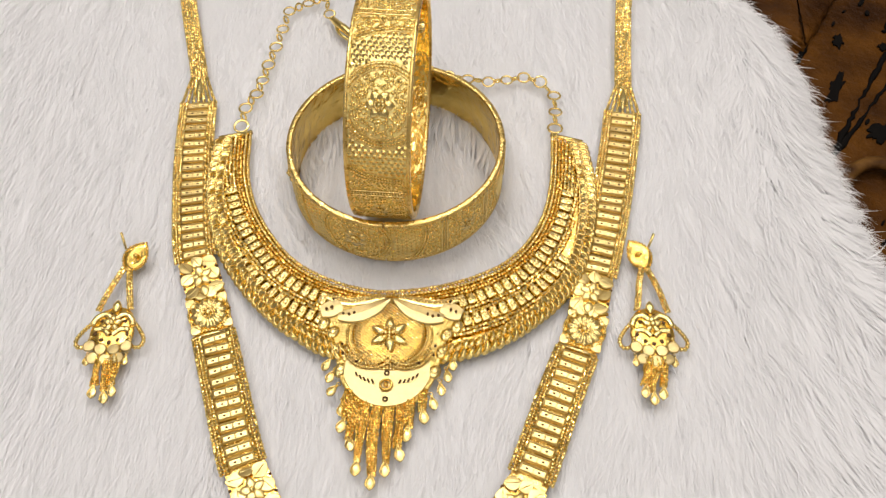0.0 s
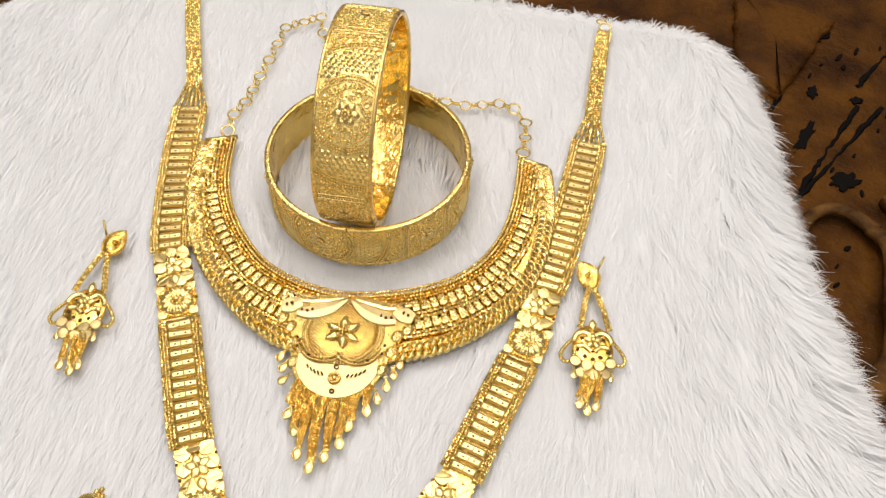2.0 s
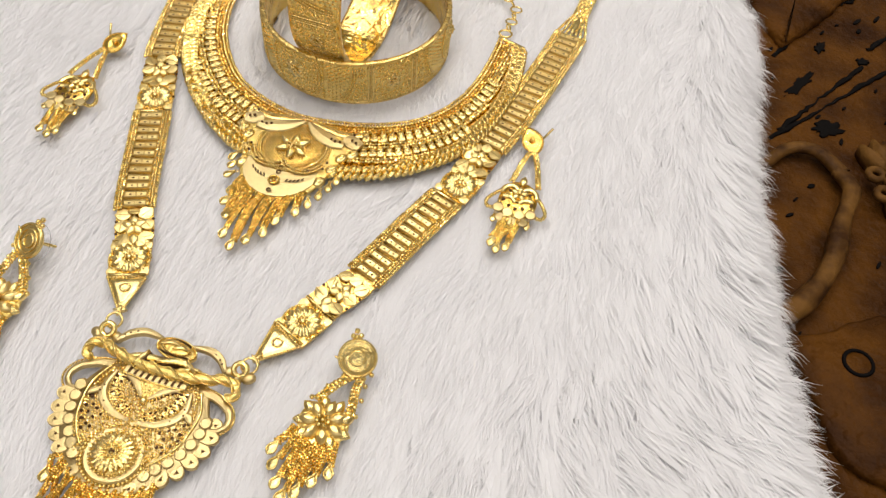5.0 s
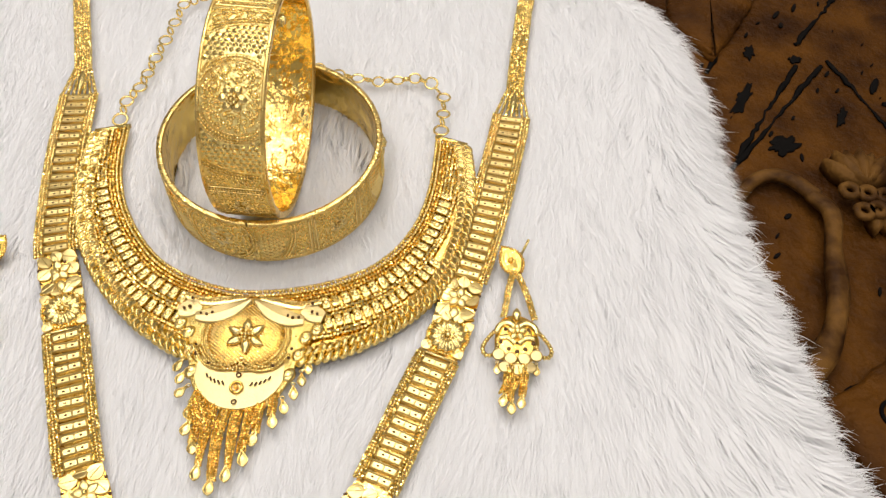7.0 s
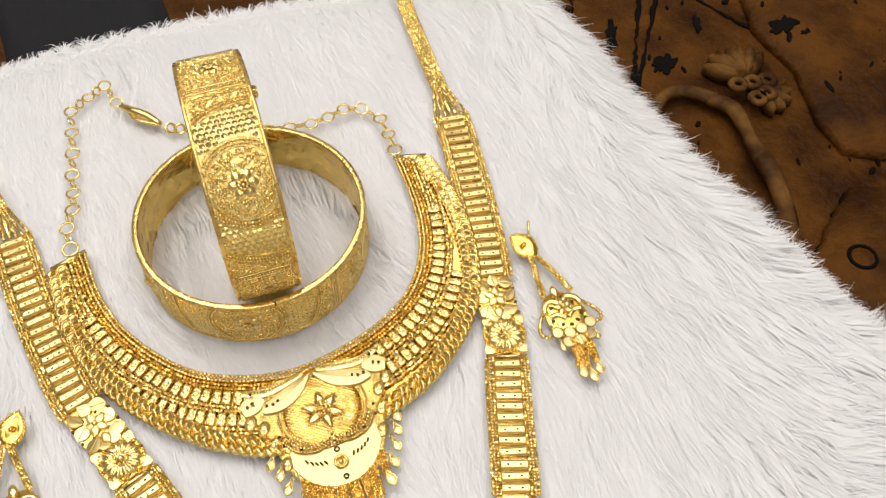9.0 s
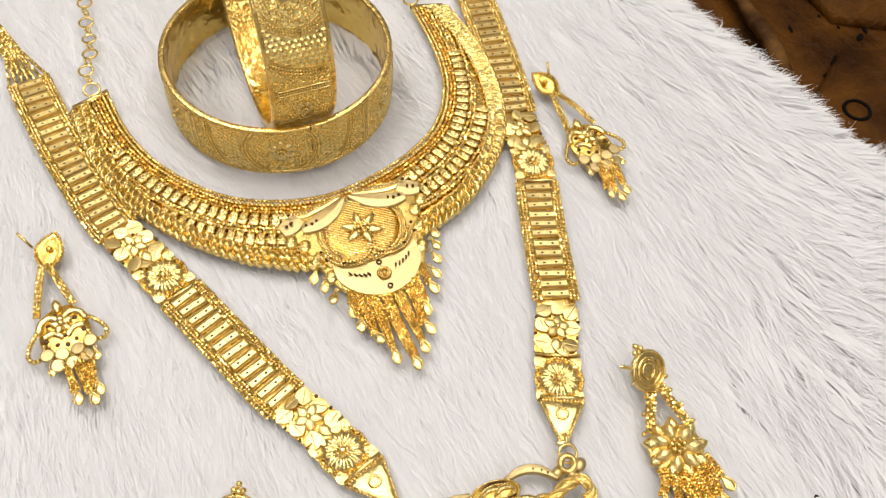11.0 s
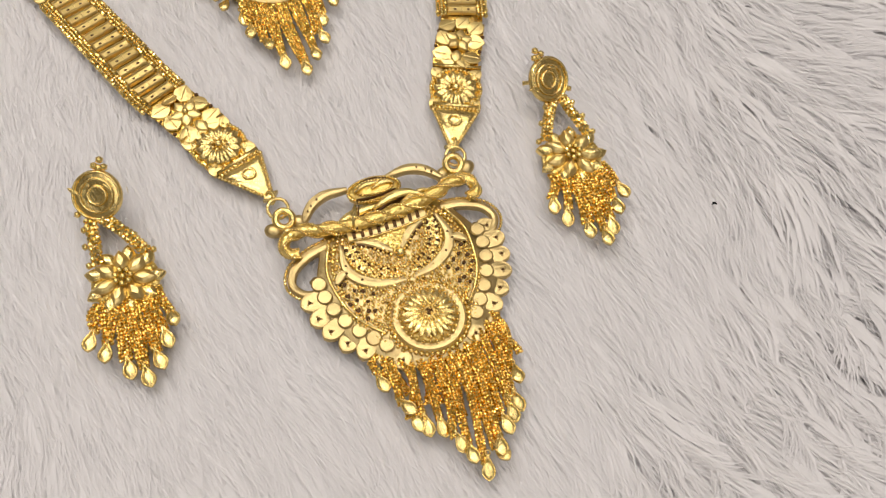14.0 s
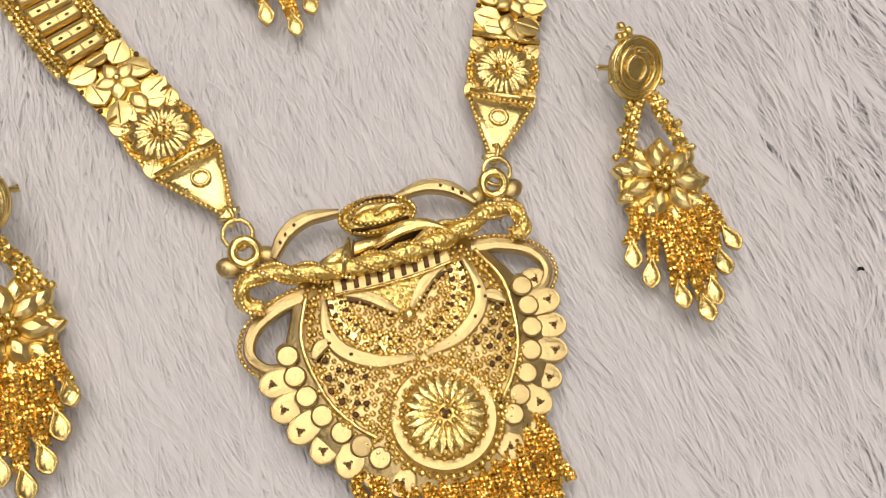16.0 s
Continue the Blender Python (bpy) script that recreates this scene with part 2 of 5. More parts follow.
def leaf(cx, cy, length, width, turn, n=9, blunt=1.0):
    """Outline of a leaf or petal from its foot (cx, cy) towards turn degrees."""
    u = np.linspace(0, 1, n)
    w = width / 2 * np.sin(math.pi * u ** blunt) ** 0.8
    pts = np.r_[np.c_[u * length, w], np.c_[u[-2:0:-1] * length, -w[-2:0:-1]]]
    c, s = math.cos(radians(turn)), math.sin(radians(turn))
    return np.c_[cx + pts[:, 0] * c - pts[:, 1] * s, cy + pts[:, 0] * s + pts[:, 1] * c]


def band(q, w):
    """Outline of a strip along q, w wide (a number or one for each point)."""
    w = np.broadcast_to(np.asarray(w, float), (len(q),))[:, None] / 2
    t = np.gradient(q, axis=0)
    t /= np.linalg.norm(t, axis=1)[:, None] + 1e-9
    nn = np.stack([-t[:, 1], t[:, 0]], 1)
    return q + nn * w, q - nn * w


def ribbon(geo, q, w, z0, z1, crown=0.3):
    """A raised strip with sides, a chamfered edge and a nearly flat top."""
    q = np.asarray(q, float)[:, :2]
    w = np.broadcast_to(np.asarray(w, float), (len(q),))
    a, b = band(q, w)
    c, d = band(q, np.maximum(w - 0.5, w * 0.6))
    n = len(q)
    z1 = np.broadcast_to(np.asarray(z1, float), (n,))
    lip = np.minimum(0.3, (z1 - z0) * 0.4)
    v = [*np.c_[a, np.full(n, z0)], *np.c_[a, z1 - lip], *np.c_[c, z1], *np.c_[q, z1 + crown * 0.5], *np.c_[d, z1], *np.c_[b, z1 - lip], *np.c_[b, np.full(n, z0)]]
    f = []
    for i in range(n - 1):
        for k in range(6):
            f.append((k * n + i, k * n + i + 1, (k + 1) * n + i + 1, (k + 1) * n + i))
    f += [tuple(k * n for k in range(7)), tuple(k * n + n - 1 for k in range(7))[::-1]]
    geo.add(v, f)


def rosette(r, ridges=14, h=1.6):
    """A domed flower with raised radial ridges."""
    g = Geo()
    n, v, f = ridges * 4, [], []
    prof = [(1.0, -0.3), (1.0, 0.25), (0.86, 0.7), (0.62, 1.0), (0.36, 0.85), (0.24, 0.6)]
    for rr, hh in prof:
        for k in range(n):
            a = 2 * math.pi * k / n
            wob = 1 + (0.07 if rr > 0.5 else 0) * math.cos(ridges * a)
            lift = hh * h * (1 + (0.17 if 0.3 < rr < 0.95 else 0) * math.cos(ridges * a))
            v.append((r * rr * wob * math.cos(a), r * rr * wob * math.sin(a), lift))
    for i in range(len(prof) - 1):
        for k in range(n):
            l = (k + 1) % n
            f.append((i * n + k, i * n + l, (i + 1) * n + l, (i + 1) * n + k))
    f.append(tuple((len(prof) - 1) * n + k for k in range(n)))
    g.add(v, f)
    bead(g, (0, 0, 0.62 * h), r * 0.2)
    for k in range(8):
        a = 2 * math.pi * k / 8
        bead(g, (r * 0.29 * math.cos(a), r * 0.29 * math.sin(a), 0.75 * h), r * 0.09)
    return g


def teardrop_mesh(name, length, width, mat):
    """A flat pear-shaped dangle with a raised rim; its eye is at the origin and it hangs towards -y."""
    g = Geo()
    u = np.linspace(0, 1, 10)
    w = width / 2 * np.sin(math.pi * u ** 1.7) ** 0.75
    w[0], w[-1] = 0.25, 0.1
    o = np.r_[np.c_[w, -u * length], np.c_[-w[::-1], -u[::-1] * length]]
    plate(g, o, -0.35, 0.45, 0.15, 0.15)
    tube(g, at_z(o * 0.98, 0.4), 0.22, 4, True)
    tube(g, ring_line((0, 0.5, 0.1), 0.55, n=8), 0.2, 4, True)
    return g.mesh(name, mat)


DROP_S = teardrop_mesh("dangle", 4.2, 2.3, GOLD_SATIN)
DROP_M = teardrop_mesh("dangle", 5.4, 2.8, GOLD_SATIN)
_g = Geo()
plate(_g, ellipse(0, 0, 1.75, n=16), -0.12, 0.25, 0.12, 0.05)
tube(_g, ring_line((0, 0, 0.22), 1.55, n=16), 0.16, 4, True)
COIN = _g.mesh("coin", GOLD_BRUSHED, False)
_g = Geo()
tube(_g, ring_line((0, 0, 0), 2.05, n=12), 0.36, 6, True)
BIG_LINK = _g.mesh("link", GOLD_SATIN)
_g = Geo()
tube(_g, ring_line((0, 0, 0), 1.0, n=12), 0.32, 5, True)
SMALL_LINK = _g.mesh("link", GOLD_BRIGHT)


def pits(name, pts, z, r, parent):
    """Small dark discs, coloured as the shade inside pierced and sunk work."""
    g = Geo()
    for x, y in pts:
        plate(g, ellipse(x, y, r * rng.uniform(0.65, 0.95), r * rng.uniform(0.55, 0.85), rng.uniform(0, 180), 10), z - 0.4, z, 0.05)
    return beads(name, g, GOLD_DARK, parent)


def strand(a, b, r=0.55, sag=0.3, swing=0.4):
    """A hanging strand of cut links from a to b."""
    g = Geo()
    a, b = np.array(a, float), np.array(b, float)
    u = np.linspace(0, 1, 14)[:, None]
    side = np.array([b[1] - a[1], a[0] - b[0], 0]) / (np.linalg.norm(b - a) + 1e-9)
    q = a + (b - a) * u + side * np.sin(u * math.pi * rng.uniform(0.8, 1.6)) * rng.normal(0, swing)
    q[:, 2] += np.sin(u[:, 0] * math.pi) * sag
    for row in (-1.0, 0.0, 1.0):
        bead_row(g, q + side * row * r * 0.9 + np.array((0, 0, 0.3 if row == 0 else 0.0)), r * 0.72, 1.5, cut=True, jitter=0.04)
    return g


# ---------------------------------------------------------------- the room and the table
def slab(name, x0, x1, y0, y1, z0, z1, mat):
    g = Geo()
    g.add([(x, y, z) for x in (x0, x1) for y in (y0, y1) for z in (z0, z1)], CUBE_F)
    ob = new(name, g.mesh(name, mat, False))
    return tagged(ob, kind="structure")


slab("floor", -2100, 2100, -1900, 2300, -860, -800, FLOOR)
slab("ceiling", -2100, 2100, -1900, 2300, 1750, 1810, CEIL)
slab("wall_north", -2000, 2000, 2200, 2300, -800, 1750, WALL)
slab("wall_south", -2000, 2000, -1900, -1800, -800, 1750, WALL)
slab("wall_west", -2100, -2000, -1900, 2300, -800, 1750, WALL)
slab("wall_east", 2000, 2100, -1900, 2300, -800, 1750, WALL)

TABLE_Z = -34.0


def carved_table():
    tab = thing("carved_table", "dark brown carved wooden table top, worn and stained", "table", at=(60, 100, -800))
    up = 800 + TABLE_Z

    def to(x, y, z=0.0):
        return (x - 60, y - 100, up + z)

    g = Geo()
    nx, ny = 90, 90
    xs, ys = np.linspace(-420, 480, nx), np.linspace(-330, 560, ny)
    v, f = [], []
    for x in xs:
        for y in ys:
            h = 0.4 * noise.noise((x * 0.012, y * 0.012, 3)) + 0.2 * noise.noise((x * 0.05, y * 0.05, 9))
            v.append(to(x, y, h - 0.5))
    for i in range(nx - 1):
        for j in range(ny - 1):
            k = i * ny + j
            f.append((k, k + ny, k + ny + 1, k + 1))
    g.add(v, f)
    g.add([to(x, y, z) for x in (-420, 480) for y in (-330, 560) for z in (-30, -4)], CUBE_F)
    part("tabletop", g, WOOD, tab)
    for lx, ly in ((-370, -280), (430, -280), (-370, 510), (430, 510)):
        g = Geo()
        q = np.array([to(lx, ly, z) for z in (-30, -200, -420, -640, -766)])
        tube(g, q, np.array((34, 26, 32, 22, 30)), 10)
        part("leg", g, WOOD, tab)
    # raised panels with a cut edge
    for pts in (((216, 300), (213, 262), (204, 236), (208, 212), (200, 190), (197, 168), (240, 140), (330, 150), (330, 300)),
                ((172, 330), (140, 276), (124, 300), (130, 350)),
                ((189, 152), (150, 126), (168, 90), (240, 60), (280, 120))):
        g = Geo()
        q = even(np.array([to(*p)[:2] for p in pts + (pts[0],)]), 60)[:-1]
        q += rng.normal(0, 0.5, q.shape)
        plate(g, q, up - 3, up + 3.2, 1.4, 0.6)
        part("raised_panel", g, WOOD, tab)
    # dark cut grooves
    for a, b in (((184, 278), (139, 220)), ((187, 281), (207, 236)), ((188, 151), (150, 125)), ((168, 332), (137, 271)), ((174, 278), (142, 226)), ((205, 330), (176, 290))):
        g = Geo()
        u = np.linspace(0, 1, 24)
        q = np.array([to(a[0] + (b[0] - a[0]) * t, a[1] + (b[1] - a[1]) * t, -0.2) for t in u])
        q[:, :2] += rng.normal(0, 0.35, (24, 2))
        tube(g, q, 0.85 + 0.35 * np.sin(u * 9) + 0.2 * np.sin(u * 31), 6, flat=0.5)
        part("cut_groove", g, WOOD_DARK, tab, "black worn groove")
    # black knots and stains
    for x, y, a, b, turn in ((216, 233, 7, 5, 30), (195, 224, 3, 2, 60), (149, 257, 9, 3, 60), (161, 234, 8, 4, 30), (164, 322, 7, 4, 50), (156, 284, 4, 2.4, 90), (174, 281, 3, 2, 0), (222, 226, 2, 1.4, 10),
                             (205, 258, 2.2, 1.2, 10), (186, 250, 5, 2, 70)):
        g = Geo()
        mid = np.array(to(x, y)[:2])
        t = np.linspace(0, 2 * math.pi, 40, endpoint=False)
        ph = rng.uniform(0, 6.3, 4)
        o = mid + (ellipse(0, 0, a, b, turn, 40)) * (0.86 + 0.2 * np.sin(2 * t + ph[0]) + 0.16 * np.sin(5 * t + ph[1]) + 0.1 * np.sin(9 * t + ph[2]) + 0.07 * np.sin(14 * t + ph[3]))[:, None]
        plate(g, o, up - 1, up + (4.0 if x > 212 else 0.22), 0.12)
        part("black_stain", g, WOOD_DARK, tab, "black worn knot")
    g = Geo()
    tube(g, ring_line(to(173, 124, 3.6), 4.6, n=22) * np.array((1, 1, 1)), 0.7, 5, True)
    part("ring_mark", g, WOOD_DARK, tab)
    # worm holes and small scars
    g = Geo()
    for _ in range(150):
        x, y = rng.uniform(120, 300), rng.uniform(60, 330)
        a = abs(rng.normal(0.5, 0.5)) + 0.3
        plate(g, ellipse(*to(x, y)[:2], a * rng.uniform(1, 2.6), a * 0.7, rng.uniform(30, 90), 9), up - 1, up + (4.0 if x > 212 and 165 < y < 295 else 0.2), 0.08)
    tagged(part("scarring", g, WOOD_DARK, tab, "small dark holes and scars"), kind="stuff")
    # carved flower on its curved stem
    g = Geo()
    q = curve([to(*p) for p in ((164, 207, 4), (169, 198, 5), (166, 182, 5), (163, 161, 5), (156, 144, 4), (145, 131, 2))], 40)
    tube(g, q, np.linspace(3.0, 4.2, 40) * (1 + 0.1 * np.sin(np.linspace(0, 17, 40))), 9, flat=0.75)
    q = curve([to(*p) for p in ((136, 201, 0), (145, 213, 3), (156, 215, 4), (166, 206, 4))], 24)
    tube(g, q, np.linspace(2.2, 3.2, 24), 9, flat=0.75)
    part("carved_stem", g, WOOD_PALE, tab, "pale rubbed carved stem")
    g = Geo()
    for k in range(7):
        plate(g, leaf(*to(184, 212)[:2], 17, 6.2, 35 + k * 17), up, up + 6 + (k % 2) * 1.2, 1.2, 1.0)
    for k, (dx, dy) in enumerate(((0, -2), (-6, -1), (6, -3), (2, -9), (-3, -10))):
        tube(g, ring_line(to(183 + dx, 209 + dy, 6), 2.6, n=14), 1.5, 6, True)
    for k in range(5):
        plate(g, leaf(*to(186, 204)[:2], 12, 5.5, -100 + k * 26), up, up + 5, 1.0, 0.8)
    part("carved_flower", g, WOOD_PALE, tab, "pale rubbed carved flower")
    return tab


carved_table()


def dark_cloth():
    """A black cloth lying in soft folds behind the throw."""
    ob = new("black_cloth")
    g = Geo()
    nx, ny = 26, 30
    for i in range(nx):
        for j in range(ny):
            u, w = i / (nx - 1), j / (ny - 1)
            edge = min(u, 1 - u, w, 1 - w)
            h = min(1.0, edge * 9) ** 0.5 * (3.2 + 1.6 * math.sin(u * 9 + 3 * w) + 1.2 * noise.noise((u * 5, w * 5, 2)))
            g.v.append((-33 + 66 * u + 3 * math.sin(w * 7), -48 + 130 * w + 2.5 * math.sin(u * 8), h))
    g.f = [(i * ny + j, (i + 1) * ny + j, (i + 1) * ny + j + 1, i * ny + j + 1) for i in range(nx - 1) for j in range(ny - 1)]
    ob.location = Vector((-55, 352, TABLE_Z)) * MM
    part("fabric", g, CLOTH, ob)
    return tagged(ob, "black cloth lying in soft folds on the wooden table", "cloth")


dark_cloth()


# ---------------------------------------------------------------- the white fur
EDGE = [(-186, 268), (-162, 296), (-95, 304), (-40, 307), (20, 303), (62, 297), (101, 292), (119, 269), (126, 238), (127, 206), (131, 175), (136, 148),
        (141, 122), (147, 98), (156, 70), (173, 28), (196, -40), (212, -130), (60, -160), (-100, -150), (-230, -120), (-236, 60), (-215, 190)]
EDGE_LINE = even(np.vstack([curve(EDGE + EDGE[:1], 400)]), 400)[:-1]


def edge_gap(x, y):
    """Distance of points to the fur's edge, positive inside."""
    p = np.stack([x, y], 1)
    best = np.full(len(p), 1e9)
    inside = np.zeros(len(p), bool)
    a, b = EDGE_LINE, np.roll(EDGE_LINE, -1, 0)
    for i in range(0, len(a), 2):
        best = np.minimum(best, ((p - a[i]) ** 2).sum(1))
    for (x0, y0), (x1, y1) in zip(a, b):
        hit = (y0 > p[:, 1]) != (y1 > p[:, 1])
        if hit.any():
            xx = (x1 - x0) * (p[:, 1] - y0) / (y1 - y0 + 1e-12) + x0
            inside ^= hit & (p[:, 0] < xx)
    return np.where(inside, 1, -1) * np.sqrt(best)


def wobble(x, y, s, seed):
    """Soft noise from a few waves."""
    r = np.random.default_rng(seed)
    out = np.zeros(len(x))
    for _ in range(7):
        a, k, ph = r.uniform(0, 2 * math.pi), r.uniform(0.5, 1.6) / s, r.uniform(0, 6.3)
        out += np.sin((x * math.cos(a) + y * math.sin(a)) * k + ph)
    return out / 4.0


def loose_parts(x, y):
    """How loose the pile is, beside the straps and in front, away from the jewellery."""
    clear = np.clip((np.hypot((x + 16) / 27, (y - 8) / 31) - 1) / 0.45, 0, 1)
    right = np.clip((x - 66) / 50, 0, 1) + 0.7 * np.clip((x - 40) / 30, 0, 1) * np.clip((95 - y) / 50, 0, 1)
    return np.clip(right, 0, 1), np.clip((10 - y) / 55, 0, 1) * clear


def fur_height(x, y, gap):
    """Height of the fur's backing: level in the middle, rounded off at the edge, a little uneven where nothing lies on it."""
    drop = np.clip(1 - gap / 26.0, 0, 1.6)
    right, low = loose_parts(x, y)
    free = np.clip(right + low, 0, 1) * np.clip(gap / 45, 0, 1)
    dent = 1.9 * np.clip((38 - np.hypot(x + 16.5, y - 183)) / 8.0, 0, 1)
    return -5.2 - 17.0 * drop ** 2 + free * (4.8 * wobble(x, y, 20, 4) + 1.6 * wobble(x, y, 9, 8) - 1.5) - 1.8 * dent


def fur_throw():
    fur = thing("fur_throw", "fluffy white fur throw with shaggy edges spread on table", "fur throw", at=(0, 100, TABLE_Z))
    off = np.array((0, 100, TABLE_Z))
    g = Geo()
    c = np.array((-20.0, 80.0))
    rings, n = 44, len(EDGE_LINE) // 3
    line = EDGE_LINE[::3][:n]
    v = []
    for i in range(rings + 1):
        p = c + (line - c) * (i / rings) ** 0.8
        gap = edge_gap(p[:, 0], p[:, 1]) if i < rings else np.zeros(n)
        v += list(np.c_[p, fur_height(p[:, 0], p[:, 1], gap)] - off)
    v += list(np.c_[line, np.full(n, TABLE_Z + 0.5)] - off)
    f = []
    for i in range(rings + 1):
        for k in range(n):
            l = (k + 1) % n
            f.append((i * n + k, (i + 1) * n + k, (i + 1) * n + l, i * n + l))
    f.append(tuple((rings + 1) * n + k for k in range(n))[::-1])
    g.add(v, f)
    part("backing", g, FUR_BASE, fur)

    # the pile: hairs gathered into pointed locks, combed to the front, outwards at the edges and loose where nothing lies
    def flow(x, y):
        right, low = loose_parts(x, y)
        a = -1.60 + 0.26 * wobble(x, y, 60, 1) + 0.18 * wobble(x, y, 14, 2) + 0.10 * wobble(x, y, 6, 9)
        return a + right * (0.42 + 0.5 * wobble(x, y, 30, 3)) + low * 1.0 * wobble(x, y, 24, 6)

    def locks(x, y, cell):
        """The nearest of a jittered grid of lock roots: its place and three random numbers."""
        table = np.random.default_rng(5).uniform(0, 1, (5, 128, 128))
        gx, gy = np.floor(x / cell).astype(int), np.floor(y / cell).astype(int)
        best, pick = np.full(len(x), 1e9), np.zeros((2, len(x)), int)
        px, py = np.zeros(len(x)), np.zeros(len(x))
        for i in (-1, 0, 1):
            for j in (-1, 0, 1):
                u, w = (gx + i) % 128, (gy + j) % 128
                qx, qy = (gx + i + table[0, u, w]) * cell, (gy + j + table[1, u, w]) * cell
                d = (x - qx) ** 2 + (0.6 * (y - qy)) ** 2
                m = d < best
                best = np.where(m, d, best)
                pick = np.where(m, np.stack([u, w]), pick)
                px, py = np.where(m, qx, px), np.where(m, qy, py)
        rnd = [(table[k, pick[0], pick[1]] - 0.5) * 3.4 for k in (2, 3, 4)]
        return px, py, np.sqrt(best) / cell, rnd

    def layer(name, seed, total, wide_lo, wide_hi, rise_lo, rise_hi, long_lo, long_hi, ridge, stray, rim=0.0, cell=5.0):
        r = np.random.default_rng(seed)
        x, y = r.uniform(-187, 184, total), r.uniform(-95, 308, total)
        gap = edge_gap(x, y)
        keep = (gap > 0.3 + 9.0 * bool(ridge)) & (gap < (rim or 1e6))
        x, y, gap = x[keep], y[keep], gap[keep]
        n = len(x)
        z = fur_height(x, y, gap)
        right, low = loose_parts(x, y)
        loose = np.clip(0.22 + right + low, 0, 1)
        mx, my, away, (turn_l, long_l, lift_l) = locks(x, y, cell)
        ang = flow(mx, my) * 0.6 + flow(x, y) * 0.4 + (0.05 + 0.12 * low + 0.06 * right) * turn_l + r.normal(0, stray, n)
        e = 4.0
        gx = edge_gap(x + e, y) - gap
        gy = edge_gap(x, y + e) - gap
        out_a = np.arctan2(-gy, -gx) + 0.28 * turn_l
        against = np.clip(-np.cos(ang - out_a), 0, 1)
        near = np.clip(1 - (gap + r.normal(0, 2.0, n)) / (20.0 - 9.0 * against), 0, 1) ** 0.7
        dx = np.cos(ang) * (1 - near) + np.cos(out_a) * near
        dy = np.sin(ang) * (1 - near) + np.sin(out_a) * near
        ang = np.arctan2(dy, dx) + near * r.normal(0, 0.10, n)
        length = r.uniform(long_lo, long_hi, n) * (1 + 0.35 * loose + 0.12 * long_l) * (1 - near * r.uniform(0.2, 0.5, n))
        # cropped to a short uneven fringe of tufts past the edge
        past = -2.0 if ridge else r.uniform(2.0, 6.0, n) * np.clip(1 + 0.42 * long_l, 0.35, 1.9)
        length = np.minimum(length, gap + past)
        width = r.uniform(wide_lo, wide_hi, n) * (1 - 0.5 * near)
        dome = np.clip(1 - 1.5 * away ** 2, -0.3, 1)
        rise = r.uniform(rise_lo, rise_hi, n) + 0.12 * lift_l
        rise += np.clip((0.35 + 0.4 * np.clip((110 - y) / 60, 0, 1)) * right + low, 0, 1) * (1 - near) * np.clip(gap / 30, 0, 1) * (r.uniform(0, 1.2, n) + 1.3 * lift_l + 3.2 * dome)
        rise += 0.25 * dome * (1 - near)
        bend = r.normal(0, stray, n) + (0.02 + 0.12 * low + 0.05 * right) * turn_l
        draw = np.clip(0.28 + 0.3 * right + 0.4 * low + 0.5 * near, 0, 0.8)
        gather = np.clip((-(x - mx) * np.sin(ang) + (y - my) * np.cos(ang)) * draw, -4.0, 4.0)
        roll = r.normal(0, 0.2, n)
        rows = []
        for up_k, along_k, wide_k in ((0.0, 0.0, 0.7), (0.8, 0.33, 1.0), (1.0, 0.66, 0.8), (0.85, 1.0, 0.0)):
            a = ang + bend * along_k * 2
            px = x + np.cos(a) * length * along_k + np.sin(ang) * gather * along_k
            py = y + np.sin(a) * length * along_k - np.cos(ang) * gather * along_k
            pz = z + rise * up_k - near * 7 * along_k ** 2
            hw = width * wide_k / 2
            sx, sy = -np.sin(a) * hw, np.cos(a) * hw
            if wide_k:
                rows.append(np.stack([px + sx, py + sy, pz + hw * roll], 1))
                if ridge:
                    rows.append(np.stack([px, py, pz + ridge * hw], 1))
                rows.append(np.stack([px - sx, py - sy, pz - hw * roll], 1))
            else:
                rows.append(np.stack([px, py, pz], 1))
        m = 3 if ridge else 2
        tri = []
        for k in range(2):
            for c in range(m - 1):
                a, b = k * m + c, (k + 1) * m + c
                tri += [(a, a + 1, b + 1), (a, b + 1, b)]
        tri += [(2 * m + c, 2 * m + c + 1, 3 * m) for c in range(m - 1)]
        tri = np.array(tri)
        co = (np.stack(rows, 1) - off) * MM
        idx = ((np.arange(n) * (3 * m + 1))[:, None, None] + tri[None]).reshape(-1)
        me = bpy.data.meshes.new(name)
        me.vertices.add(n * (3 * m + 1))
        me.vertices.foreach_set("co", co.reshape(-1).astype(np.float32))
        me.loops.add(len(idx))
        me.loops.foreach_set("vertex_index", idx.astype(np.int32))
        me.polygons.add(len(idx) // 3)
        me.polygons.foreach_set("loop_start", np.arange(0, len(idx), 3, dtype=np.int32))
        me.polygons.foreach_set("use_smooth", np.ones(len(idx) // 3, bool))
        me.materials.append(FUR)
        me.update()
        layer_ob = new(name, me)
        layer_ob.parent = fur
        return layer_ob

    tagged(layer("underfur", 12, 96000, 0.7, 1.8, 1.8, 2.6, 13, 21, 0.15, 0.04, cell=6.0), "soft white fur locks", kind="stuff")
    tagged(layer("middle_fur", 13, 130000, 0.26, 0.6, 2.2, 3.1, 8, 15, 0, 0.06, cell=5.0), "soft white fur", kind="stuff")
    tagged(layer("fur", 14, 185000, 0.09, 0.2, 2.4, 3.8, 6, 12, 0, 0.09, cell=5.0), "fine white guard hairs", kind="stuff")
